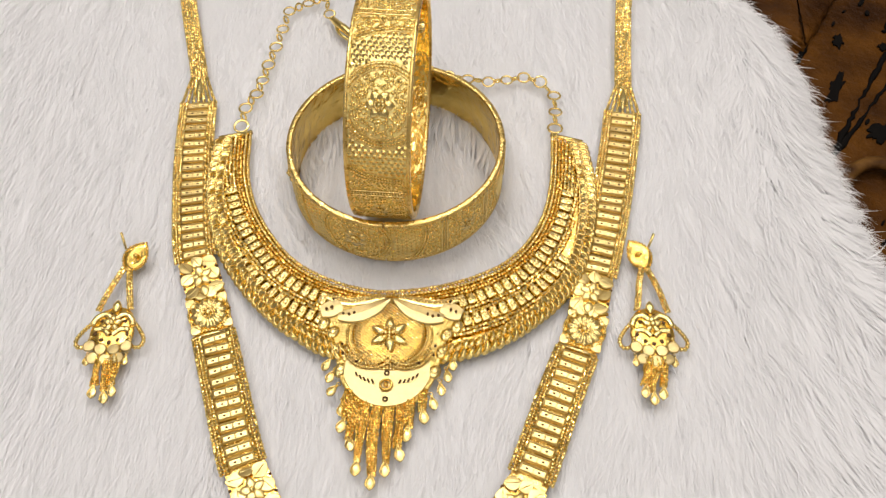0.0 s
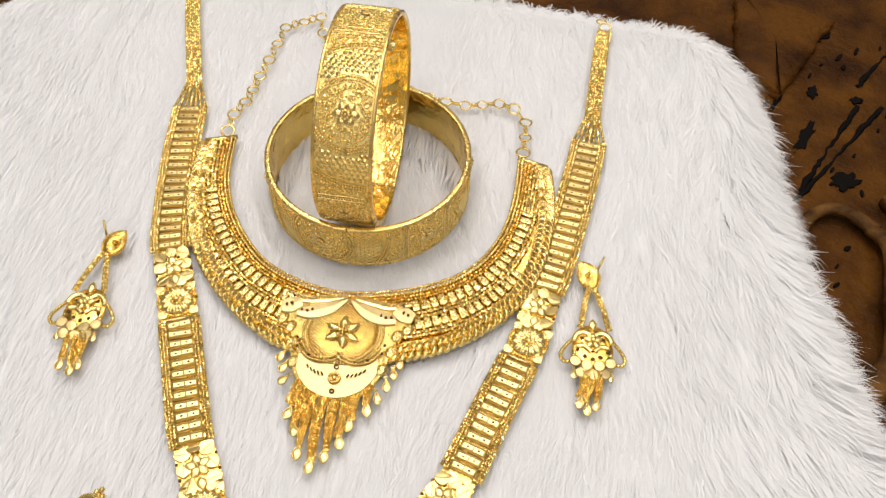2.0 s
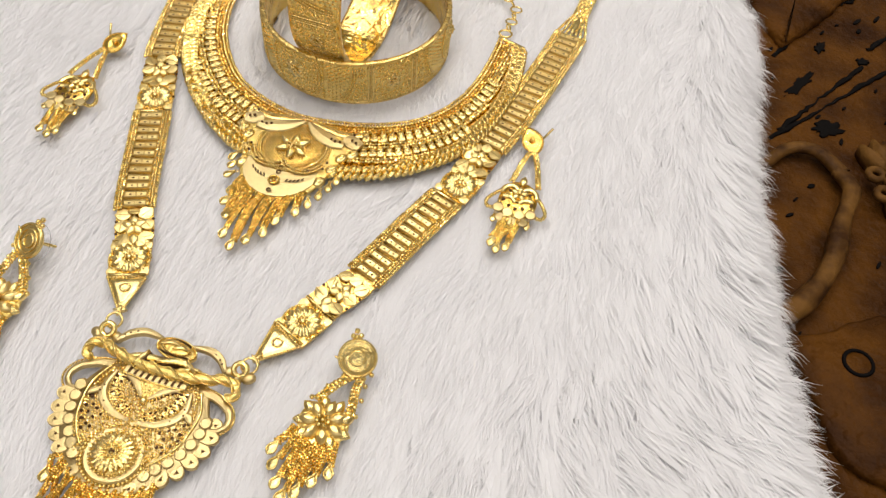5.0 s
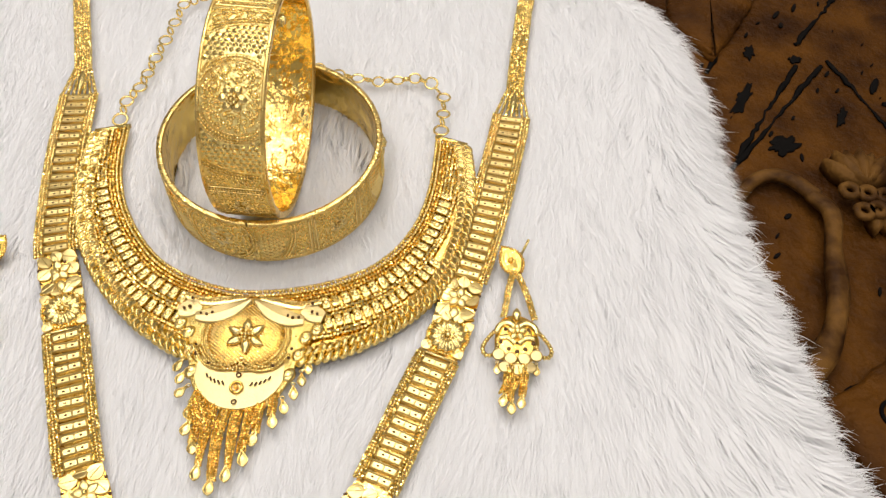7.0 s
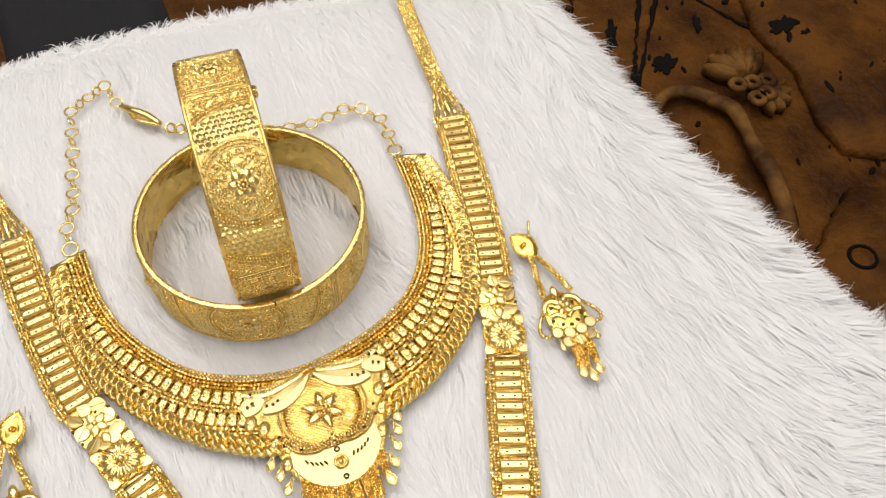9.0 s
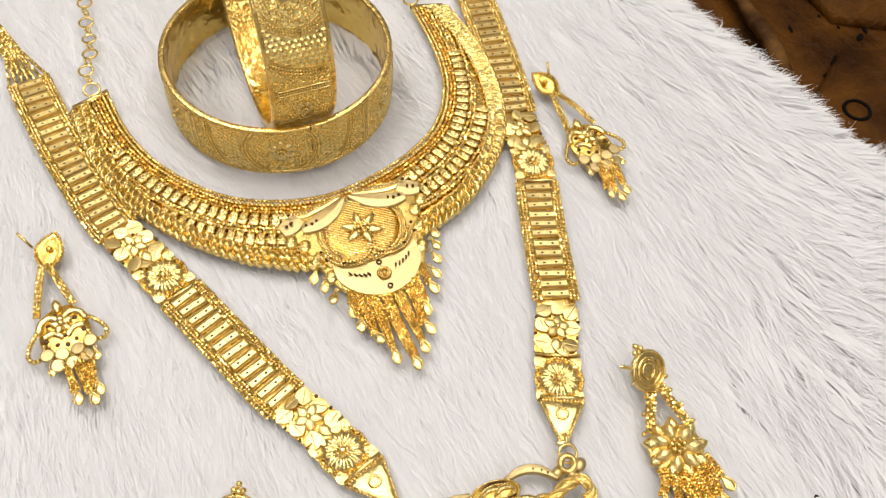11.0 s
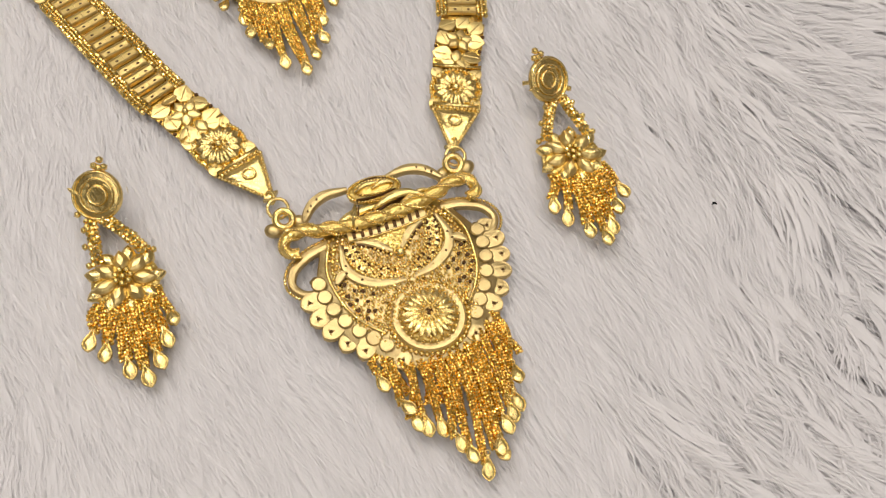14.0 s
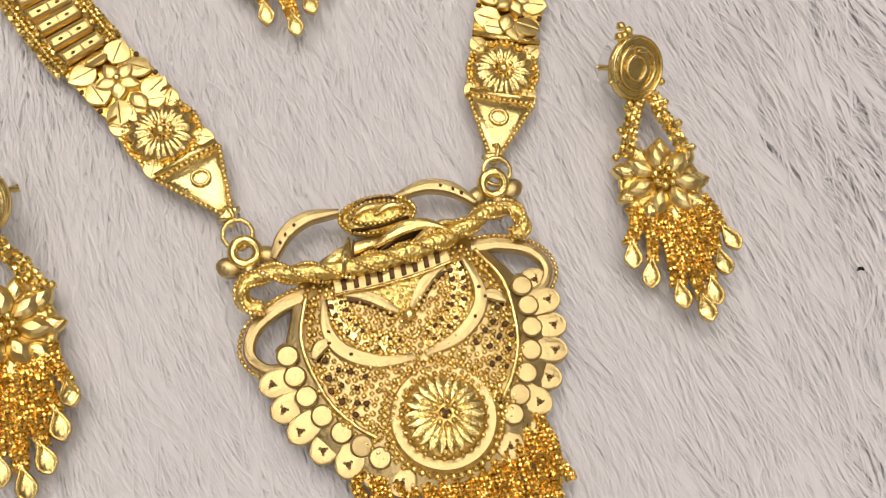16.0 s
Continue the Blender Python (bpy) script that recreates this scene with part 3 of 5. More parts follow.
    tagged(layer("fringe", 15, 350000, 0.2, 0.42, 1.2, 3.6, 7, 16, 0, 0.13, 15.0, cell=4.2), "short dense white fringe", kind="stuff")
    return fur


fur_throw()


# ---------------------------------------------------------------- bangles
BR, BIN, BW = 32.7, 31.4, 17.5


def bangle(name, label, at):
    """Axis along z, seam towards -y."""
    ob = thing(name, label, "bangle", "pair of bangles", at)
    n = 144

    def on(a, w, h=0.0):
        return ((BR + h) * math.cos(a), (BR + h) * math.sin(a), w)

    def shell(prof, mat, nm, a0=0.0, a1=2 * math.pi):
        g = Geo()
        closed = a1 - a0 > 6.28
        m = n if closed else n + 1
        v = [(r * math.cos(a0 + (a1 - a0) * k / n), r * math.sin(a0 + (a1 - a0) * k / n), z) for r, z in prof for k in range(m)]
        f = []
        for i in range(len(prof) - 1):
            for k in range(n):
                l = (k + 1) % m
                f.append((i * m + k, i * m + l, (i + 1) * m + l, (i + 1) * m + k))
        g.add(v, f)
        return part(nm, g, mat, ob)

    h = BW / 2
    seam = -math.pi / 2
    gap_a = 0.007
    shell([(BR - 0.15, -h + 0.9), (BR, -h + 1.1), (BR, h - 1.1), (BR - 0.15, h - 0.9)], GOLD_BANGLE, "outer_band", seam + gap_a, seam + 2 * math.pi - gap_a)
    shell([(BIN, h - 0.7), (BIN - 0.05, 0), (BIN, -h + 0.7)], GOLD_HAMMERED, "inner_band", seam + gap_a, seam + 2 * math.pi - gap_a)
    for s in (1, -1):
        shell([(BIN - 0.1, s * (h - 0.9)), (BIN - 0.1, s * (h - 0.1)), (BIN + 0.25, s * h), (BR - 0.1, s * h), (BR + 0.3, s * (h - 0.25)), (BR + 0.3, s * (h - 0.85)), (BR - 0.1, s * (h - 1.1))][:: s],
              GOLD_RIM, "rim", seam + gap_a, seam + 2 * math.pi - gap_a)
    # hinge pin and cross bars at the joint and opposite
    g = Geo()
    tube(g, np.array([(0.0, -BIN - 0.5, z) for z in np.linspace(-h + 0.3, h - 0.3, 6)]), 0.42, 6)
    part("hinge_pin", g, GOLD_DEEP, ob)
    for a in (seam - 0.05, seam + 0.05, math.pi / 2 - 0.05, math.pi / 2 + 0.05):
        g = Geo()
        for w in np.linspace(-h + 1.4, h - 1.4, 19):
            bead(g, on(a, w, 0.1), 0.42)
        beads("beaded_bar", g, GOLD_BRIGHT, ob)
    # raised ornament, three times round
    for q in range(3):
        mid = math.radians(135 + 120 * q)

        def dot(g, u, w, r, hh=0.15):
            bead(g, on(mid + u / BR, w, hh), r)

        for u in (-26.4, 26.4):
            g = Geo()
            for d in (-0.9, 0.9):
                tube(g, np.array([on(mid + (u + d) / BR, w, 0.15) for w in np.linspace(-h + 1.2, h - 1.2, 12)]), 0.32, 6)
            for k in np.linspace(-h + 1.3, h - 1.3, 20):
                dot(g, u, k, 0.4)
            beads("cross_band", g, GOLD_SATIN, ob)
        # sweeping arcs of grains
        g = Geo()
        for R, w0 in ((9.6, 1.2), (10.5, 1.2), (20.6, 4.5), (21.5, 4.5)):
            for t in np.linspace(0, 2 * math.pi, int(R * 8.0)):
                u, w = R * math.cos(t), w0 + R * math.sin(t)
                if abs(w) < h - 1.2:
                    dot(g, u, w, 0.42, 0.25)
        beads("beaded_arc", g, GOLD_BRIGHT, ob)
        g = Geo()
        for R, w0 in ((8.9, 1.2), (11.25, 1.2), (19.8, 4.5)):
            run = []
            for t in np.linspace(0, 2 * math.pi, 120):
                u, w = R * math.cos(t), w0 + R * math.sin(t)
                if abs(w) < h - 1.3:
                    run.append(on(mid + u / BR, w, 0.08))
                if run and (abs(w) >= h - 1.3 or t > 6.28):
                    if len(run) > 3:
                        tube(g, np.array(run), 0.15, 5)
                    run = []
        beads("arc_groove", g, GOLD_RIM, ob)
        # scales between the arcs
        g = Geo()
        for i, u in enumerate(np.arange(-20.15, 20.2, 1.3)):
            for w in np.arange(-h + 1.6 + (i % 2) * 0.8, h - 1.4, 1.6):
                if math.hypot(u, w - 1.2) > 11.7 and math.hypot(u, w - 4.5) < 19.4:
                    o = [on(mid + (u + 0.78 * math.cos(t)) / BR, w + 0.8 * math.sin(t), 0.02) for t in np.linspace(0, 2 * math.pi, 7)[:-1]]
                    g.add(o + [on(mid + u / BR, w, 0.34)], [(k, (k + 1) % 6, 6) for k in range(6)])
        beads("scale_field", g, GOLD_BRIGHT, ob, smooth=False)
        # grains scattered in the round field and beyond the arcs
        g = Geo()
        for _ in range(2000):
            u, w = rng.uniform(-34, 34), rng.uniform(-h + 1.4, h - 1.4)
            d1, d2 = math.hypot(u, w - 1.2), math.hypot(u, w - 4.5)
            if 3.6 < d1 < 8.6 or (d2 > 22.2 and abs(abs(u) - 26.4) > 1.6):
                dot(g, u, w, rng.uniform(0.32, 0.55), 0.05)
        beads("granulation", g, GOLD_BRIGHT, ob)
        # flowers
        for nm, u0, w0, s in (("flower", 0.0, 0.6, 1.0), ("small_flower", 34.2, 0.0, 0.66)):
            g = Geo()
            for k in range(6):
                o = leaf(0.8 * math.cos(radians(30 + 60 * k)), 0.8 * math.sin(radians(30 + 60 * k)), 3.2 * s, 2.7 * s, 30 + 60 * k, 7)
                c3 = [on(mid + (u0 + x) / BR, w0 + y, 0.1) for x, y in o]
                t3 = [on(mid + (u0 + 0.85 * x) / BR, w0 + 0.85 * y, 0.8) for x, y in o]
                m = len(o)
                g.add(c3 + t3, [(j, (j + 1) % m, m + (j + 1) % m, m + j) for j in range(m)] + [tuple(range(m, 2 * m))])
            for k in range(9):
                a = 2 * math.pi * k / 8
                rr = 0 if k == 8 else 1.05 * s
                bead(g, on(mid + (u0 + rr * math.cos(a)) / BR, w0 + rr * math.sin(a), 1.3 if k == 8 else 0.95), 0.6 * s)
            part(nm, g, GOLD_SATIN, ob)
    return ob


lying = bangle("bangle", "granulated gold bangle lying flat on fur, hinge seam showing", (-16.5, 183, 5.3))
lying.rotation_euler = (0, 0, radians(-3))
standing = bangle("bangle", "granulated gold bangle standing upright inside the lying bangle", (-17.0, 184, 28.0))
standing.rotation_euler = Euler((radians(90), radians(0), radians(87)))
g = Geo()
tube(g, np.array([(0, 0, z) for z in (0, 0.2, 3.4, 3.8)]) + np.array((0, 29.2, 6.2)), np.array((1.2, 1.5, 1.5, 1.1)), 14)
for k in range(14):
    a = 2 * math.pi * k / 14
    tube(g, np.array([(1.5 * math.cos(a), 29.2 + 1.5 * math.sin(a), z) for z in (6.6, 9.4)]), 0.2, 4)
part("screw_clasp", g, GOLD_SATIN, standing, "small knurled gold screw")


# ---------------------------------------------------------------- long necklace
LEFT = [(-99.4, 268.5), (-96, 255), (-89.8, 234), (-86, 220.3), (-84.3, 209.6), (-81.7, 187), (-78.2, 166.5), (-74.5, 149.6), (-69.8, 138), (-66.3, 128.5), (-59, 108.5),
        (-51, 87), (-45.6, 76.5), (-41.9, 67.2), (-38.1, 57.7), (-35.8, 50.5)]
RIGHT = [(62.2, 268.5), (60.7, 258), (58.1, 230.6), (56.2, 209.2), (52, 184.5), (46.9, 160), (41, 137.6), (38.3, 125.5), (30.2, 104.5),
         (22.2, 83), (17.1, 73.7), (12.1, 63.4), (8.3, 55.2), (5.2, 49.3)]

_g = Geo()
plate(_g, np.array([(-3.4, -1.12), (3.4, -1.12), (3.4, 1.12), (-3.4, 1.12)]), 0.1, 0.95, 0.12)
for yy in (0.95, -0.95):
    tube(_g, np.array([(-3.4, yy, 1.0), (3.4, yy, 1.0)]), 0.26, 5)
for xx in (-3.2, 0, 3.2):
    tube(_g, np.array([(xx, -0.95, 0.95), (xx, 0.95, 0.95)]), 0.2, 5)
RUNG = _g.mesh("ladder_panel", GOLD_PALE, False)
# two dark discs painted as the shade of the panel's dimples
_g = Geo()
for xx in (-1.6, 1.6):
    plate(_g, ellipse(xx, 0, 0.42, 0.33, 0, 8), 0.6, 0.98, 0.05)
RUNG_DOT = _g.mesh("dimple_shade", GOLD_DARK)
ROSE = rosette(5.2)
ROSE = ROSE.mesh("rosette", GOLD_SATIN)
_g = Geo()
bead_row(_g, np.vstack([ring_line((0, 0, 0.3), 5.7, n=30), ring_line((0, 0, 0.3), 5.7, n=30)[:1]]), 0.5, 1.7)
ROSE_BEADS = _g.mesh("beading", GOLD_BRIGHT)
_g = Geo()
plate(_g, np.array([(-5.6, -5.6), (5.6, -5.6), (5.6, 5.6), (-5.6, 5.6)]), -0.5, 0.2, 0.1)
ROSE_BACK = _g.mesh("rosette_back", GOLD_DEEP, False)


_g = Geo()
plate(_g, np.array([(-5.2, -7.0), (5.2, -7.0), (5.6, 0), (5.2, 7.0), (-5.2, 7.0), (-5.6, 0)]), 0.0, 0.5, 0.1)
FLORAL = _g.mesh("floral_link", GOLD_DEEP, False)
_g = Geo()
plate(_g, leaf(-2.5, 0, 5.0, 4.2, 0, 10, 0.9), -0.2, 0.3, 0.15, 0.1)
tube(_g, np.array([(-2.0, 0, 0.34), (1.6, 0, 0.4)]), 0.14, 4)
ROUND_LEAF = _g.mesh("round_leaf", GOLD_PALE, False)
_g = Geo()
plate(_g, leaf(0, 0, 3.6, 2.5, 90, 8, 0.9), -0.5, 0.5, 0.25, 0.2)
PETAL = _g.mesh("petal", GOLD_PALE, False)
_g = Geo()
bead(_g, (0, 0, 0), 0.85)
KNOB = _g.mesh("knob", GOLD_BRIGHT)


def floral_link(parent, m):
    """A link of overlapping round leaves with a small flower, 12 wide and 14 long."""
    ob = piece("floral_link", FLORAL, parent, m)
    for x, y, s, z in ((-3.3, 4.9, 1.0, 0.7), (3.3, 4.9, 1.0, 0.8), (0, 5.8, 0.85, 1.0), (-3.7, 0.6, 0.95, 0.9), (3.7, 0.6, 0.95, 0.85), (-3.3, -4.2, 1.0, 0.75), (3.3, -4.2, 1.0, 0.8), (-1.6, -5.9, 0.8, 0.9), (1.7, -5.8, 0.8, 0.95)):
        piece("round_leaf", ROUND_LEAF, ob, T(x, y, z, rng.uniform(0, 180), rng.normal(0, 9), s))
    for k in range(5):
        piece("petal", PETAL, ob, T(0, 0.4, 1.1, 72 * k, rng.normal(0, 5)))
    piece("petal", PETAL, ob, T(0, -2.8, 1.0, 180, 0, 1.1))
    piece("knob", KNOB, ob, T(0, 0.4, 1.7))
    pits("hollow_shade", [(-1.9, 3.6), (1.9, 3.6), (-2.2, -2.4), (2.2, -2.4), (-5.2, 2.8), (5.2, 2.8), (-5.2, -1.8), (5.2, -1.8)], 0.75, 0.6, ob)


def end_triangle():
    g = Geo()
    o = np.array([(-5.0, 4.0), (5.0, 4.0), (0.6, -6.0), (-0.6, -6.0)])
    plate(g, o, 0.0, 1.0, 0.2)
    rim = even(np.vstack([o, o[:1]]), 60)
    bead_row(g, at_z(rim * 1.06, 0.8), 0.48, 1.7)
    tube(g, ring_line((0, 0.8, 1.15), 1.3, n=16), 0.32, 5, True)
    tube(g, np.array([(-5.2, 5.0, 0.8), (5.2, 5.0, 0.8)]), 0.6, 6)
    plate(g, np.array([(-1.9, -6.6), (0, -5.8), (1.9, -6.6), (0, -7.6)]), 0.2, 1.6, 0.2)
    return g.mesh("end_link", GOLD_SATIN)


def long_necklace():
    nk = thing("long_necklace", "long yellow gold necklace with ladder links and large tasselled pendant", "necklace", at=(-16, 140, 0))
    off = np.array((-16.0, 140.0, 0.0))
    tri = end_triangle()
    for pts, marks in ((LEFT, (209.0, 146.6, 140.0, 128.6, 121.5, 84.0, 77.5, 67.3, 57.0)), (RIGHT, (208.0, 144.5, 137.5, 125.7, 118.6, 83.0, 75.5, 63.5, 54.4))):
        q = curve(pts, 600) - off[:2]
        ys = q[:, 1] + off[1]

        def idx(y):
            return int(np.argmin(np.abs(ys - y)))

        def put(nm, me, y, z=0.2, flip=0.0, s=1.0):
            i = idx(y)
            piece(nm, me, nk, T(*q[i], z, heading(q, i) + 90 + flip, 0, s))

        top, f0, fm, ros, l0, f1, fm1, ros1, tr = marks
        g = Geo()
        ribbon(g, q[idx(top) : idx(tr + 3) : 6], 10.0, -0.2, 0.05, 0.0)
        part("strap_backing", g, GOLD_RIM, nk)
        # plaited upper chain: four rows of cut links that run together
        i0, i1 = 0, idx(top + 12)
        for d in (-2.4, -1.6, -0.8, 0.0, 0.8, 1.6, 2.4):
            g = Geo()
            line = np.vstack([offset(q, d)[i0:i1], offset(q, d * 2.2)[idx(top) : idx(top) + 1]])
            bead_row(g, at_z(even(line, 200), 0.9), 0.55, 1.5, cut=True, jitter=0.04)
            beads("plaited_chain", g, GOLD_BRIGHT, nk, smooth=False)
        g = Geo()
        j = idx(top + 4)
        plate(g, leaf(*(q[idx(top + 1)]), 10, 2.6, heading(q, j) + 180, 9), 0.3, 1.6, 0.3, 0.3)
        part("lozenge", g, GOLD_SATIN, nk)
        # bead chains down both sides of the ladders
        for a, b in ((top, f0), (l0, f1)):
            ia, ib = idx(a), idx(b)
            for d in (-5.7, -4.8, -3.9, 3.9, 4.8, 5.7):
                g = Geo()
                bead_row(g, at_z(offset(q, d)[ia:ib], 0.7 if abs(d) > 5 else 0.9), 0.56, 1.55, cut=abs(d) != 4.8, jitter=0.04)
                beads("edge_chain", g, GOLD_BRIGHT, nk, smooth=abs(d) == 4.8)
            length = span(q[ia:ib])
            m = int(round(length / 3.25))
            for k in range(m):
                i = ia + int((k + 0.5) / m * (ib - ia))
                rung = piece("ladder_panel", RUNG, nk, T(*q[i], 0.15 + rng.uniform(-0.1, 0.15), heading(q, i) + 90 + rng.normal(0, 1.2), rng.normal(0, 1.3)))
                piece("dimple_shade", RUNG_DOT, rung, T(0, 0))
        for y in (fm, fm1):
            i = idx(y)
            floral_link(nk, T(*q[i], 0.2, heading(q, i) + 90))
        for y in (ros, ros1):
            i = idx(y)
            ros_ob = piece("rosette", ROSE, nk, T(*q[i], 0.4, heading(q, i) + 90))
            tagged(piece("beading", ROSE_BEADS, ros_ob, T(0, 0)), kind="stuff")
            piece("rosette_back", ROSE_BACK, ros_ob, T(0, 0))
            for cx_, cy_ in ((-4.4, -4.4), (4.4, -4.4), (-4.4, 4.4), (4.4, 4.4)):
                piece("round_leaf", ROUND_LEAF, ros_ob, T(cx_, cy_, 0.3, 45 if cx_ * cy_ > 0 else -45, 0, 0.72))
        for y in (ros - 6.4, ros + 5.9, ros1 + 5.8):
            i = idx(y)
            g = Geo()
            d = heading(q, i) + 90
            a, b = offset(q, 5.6)[i], offset(q, -5.6)[i]
            tube(g, np.array([(*a, 0.8), (*b, 0.8)]), 0.55, 6)
            part("cross_bar", g, GOLD_SATIN, nk)
        put("end_link", tri, tr, 0.2, 180.0 - 180.0)
        # end rings and the link to the pendant
        piece("link", BIG_LINK, nk, T(*(q[0] + np.array((0.2, 2.6))), 0.8, 0, 12, 1.1))
        piece("link", BIG_LINK, nk, T(*(q[0] + np.array((-1.2, 6.0))), 0.7, 0, -14, 0.9))
        piece("link", SMALL_LINK, nk, T(*q[-1], 1.2, heading(q, 598), 60, 1.3))
        piece("link", BIG_LINK, nk, T(*(q[-1] + np.array((0.6 if pts is LEFT else -0.8, -3.4))), 1.6, 0, 18, 1.05))

    # pendant, about its own middle line x = 0
    x0, y0 = 0.0, -140.0

    def P(pts):
        return np.array(pts, float) + np.array((x0, y0))

    def both(pts):
        a = np.array(pts, float)
        return P(a), P(a * np.array((-1, 1)))

    g = Geo()
    right = [(0, 41.6), (7, 40.6), (12.8, 37.4), (15.2, 33), (17.6, 27), (17.5, 18), (13.5, 10.5), (8, 5), (0, 3.5)]
    o = np.vstack([curve(right, 40), curve([(-x, y) for x, y in right[::-1]], 40)[1:-1]])
    plate(g, P(o), 0.3, 1.6, 0.3, 0.9)
    part("pendant_plate", g, GOLD_BRUSHED, nk, "granulated gold pendant plate")
    poly = P(o)
    g = Geo()
    for ky, yy in enumerate(np.arange(4.0, 43.0, 0.86)):
        for xx in np.arange(-18.5, 18.6, 1.0) + (ky % 2) * 0.5:
            px, py = xx + x0, yy + y0
            nxt = np.roll(poly, -1, 0)
            hit = ((poly[:, 1] > py) != (nxt[:, 1] > py)) & (px < (nxt[:, 0] - poly[:, 0]) * (py - poly[:, 1]) / (nxt[:, 1] - poly[:, 1] + 1e-12) + poly[:, 0])
            near_edge = np.hypot(poly[:, 0] - px, poly[:, 1] - py).min()
            if hit.sum() % 2 and near_edge > (3.3 if yy < 31 else 1.6) and rng.uniform() > 0.07:
                k = 1 - min(1.0, math.hypot(xx / 18, (yy - 23) / 20))
                bead(g, (px + rng.normal(0, 0.08), py + rng.normal(0, 0.08), 1.75 + 0.9 * min(1.0, 1.6 * k)), rng.uniform(0.38, 0.52))
    beads("granulation", g, GOLD_BRIGHT, nk)
    # scalloped border, its coins and the raised rim wire
    sc = Geo()
    plate(sc, np.array([(2.5, 0), (2.1, 0.95), (1.3, 1.7), (0.2, 2.0), (-0.9, 1.9), (-2.4, 1.6), (-2.4, -1.6), (-0.9, -1.9), (0.2, -2.0), (1.3, -1.7), (2.1, -0.95)]), 0.2, 1.1, 0.22, 0.1)
    tube(sc, np.array([(2.25 * math.cos(t), 1.85 * math.sin(t), 1.05) for t in np.linspace(-1.7, 1.7, 12)]), 0.17, 5)
    for t in (0.6, 2.7, 4.8):
        bead(sc, (0.55 + 0.5 * math.cos(t), 0.5 * math.sin(t), 1.2), 0.24)
    sc = sc.mesh("scallop", GOLD_BRUSHED, False)
    # dark disc on the scallop, shade of an engraved dot put into colour
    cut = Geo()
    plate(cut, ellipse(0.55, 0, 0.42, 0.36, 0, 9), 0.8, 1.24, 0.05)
    cut = cut.mesh("engraved_dot_shade", GOLD_DARK)
    out_c = [(19.0, 27.6), (19.6, 24.2), (19.1, 20.6), (17.8, 17.1), (15.7, 13.9), (13.2, 11.2), (10.4, 8.9), (7.4, 6.8)]
    in_c = [(17.2, 27.2), (17.0, 24.2), (16.3, 21.0), (15.0, 17.9), (13.2, 15.0), (11.2, 12.5), (9.4, 10.2)]
    for mir in (1, -1):
        for k, (x, y) in enumerate(out_c):
            if k == 0 and mir < 0:
                continue
            a = math.degrees(math.atan2(y - 24.5, x)) * 1.12 + (4 if k < 2 else 0)
            fan = piece("scallop", sc, nk, T(x * mir, y + y0, 0.4 + 0.25 * (k % 2), a if mir > 0 else 180 - a, rng.normal(0, 4)))
            piece("engraved_dot_shade", cut, fan, T(0, 0))
        for x, y in in_c:
            piece("coin", COIN, nk, T(x * mir, y + y0, 1.95 + rng.uniform(0, 0.2), 0, rng.normal(0, 6), 0.9))
        rim = P([(12.6 * mir, 34.6), (14.9 * mir, 28.4), (14.0 * mir, 20.6), (11.6 * mir, 15.8), (8.6 * mir, 12.4)])
        g = Geo()
        tube(g, at_z(curve(rim, 40), 2.2), 0.36, 6)
        part("rim_wire", g, GOLD_BRIGHT, nk)
        g = Geo()
        bead_row(g, at_z(offset(curve(rim, 60), -1.15 * mir), 2.1), 0.5, 1.7)
        beads("rim_beading", g, GOLD_BRIGHT, nk)
    # scrolls at the sides, open inside
    for pts in both([(12.4, 35.4), (16.6, 34.6), (20.6, 32.4), (22.0, 29.2), (20.4, 26.6), (17.6, 26.2), (16.4, 27.8), (17.3, 28.9), (18.4, 28.3)]):
        q = curve(pts, 60)
        g = Geo()
        ribbon(g, q, np.linspace(2.3, 1.0, 60), 0.4, 1.7, 0.3)
        part("scroll", g, GOLD_BRUSHED, nk, smooth=False)
        g = Geo()
        bead_row(g, at_z(offset(q, 1.3 if q[20][0] > 0 else -1.3)[:46], 1.4), 0.42, 1.7)
        beads("scroll_beading", g, GOLD_BRIGHT, nk)
    # granulated field under the bow and the strip of slots above it
    g = Geo()
    plate(g, P([(-6.2, 33.8), (-2.4, 29.6), (0.2, 27.4), (2.8, 29.6), (6.2, 33.8)]), 1.6, 2.7, 0.2, 0.2)
    part("field", g, GOLD_GRAIN, nk)
    g = Geo()
    strip = curve(P([(-8.4, 34.6), (-4, 34.2), (0, 34.1), (4, 34.2), (8.4, 34.6)]), 40)
    ribbon(g, strip, 2.4, 1.6, 3.2, 0.2)
    strip_part = part("slotted_strip", g, GOLD_BRUSHED, nk, smooth=False)
    # dark plates on the strip, coloured as shade in its slots
    for k in range(9):
        c = strip[3 + int(k * 4.1)]
        g = Geo()
        plate(g, np.array([(-0.42, -0.8), (0.3, -0.8), (0.55, 0.8), (-0.2, 0.8)]) + c, 2.6, 3.45, 0.06)
        part("slot_shade", g, GOLD_DARK, strip_part)
    g = Geo()
    for d in (1.25, -1.25):
        tube(g, at_z(offset(strip, d), 3.2), 0.24, 5)
    part("strip_edge", g, GOLD_BRIGHT, strip_part)
    # roped bow with curled ends
    u = np.linspace(-1, 1, 160)
    q = curve(P([(-18.6, 34.9), (-20.2, 35.2), (-20.9, 37.0), (-19.6, 39.0), (-16.8, 39.4), (-12, 37.8), (-6, 36.6), (0, 36.3), (6, 36.6), (12, 37.8), (16.8, 39.4), (19.6, 39.0), (20.9, 37.0), (20.2, 35.2), (18.6, 34.9)]), 160)
    zz = 2.5 + 1.1 * np.cos(u * 1.57)
    wide = 0.85 + 0.6 * np.cos(u * 1.5)
    g = Geo()
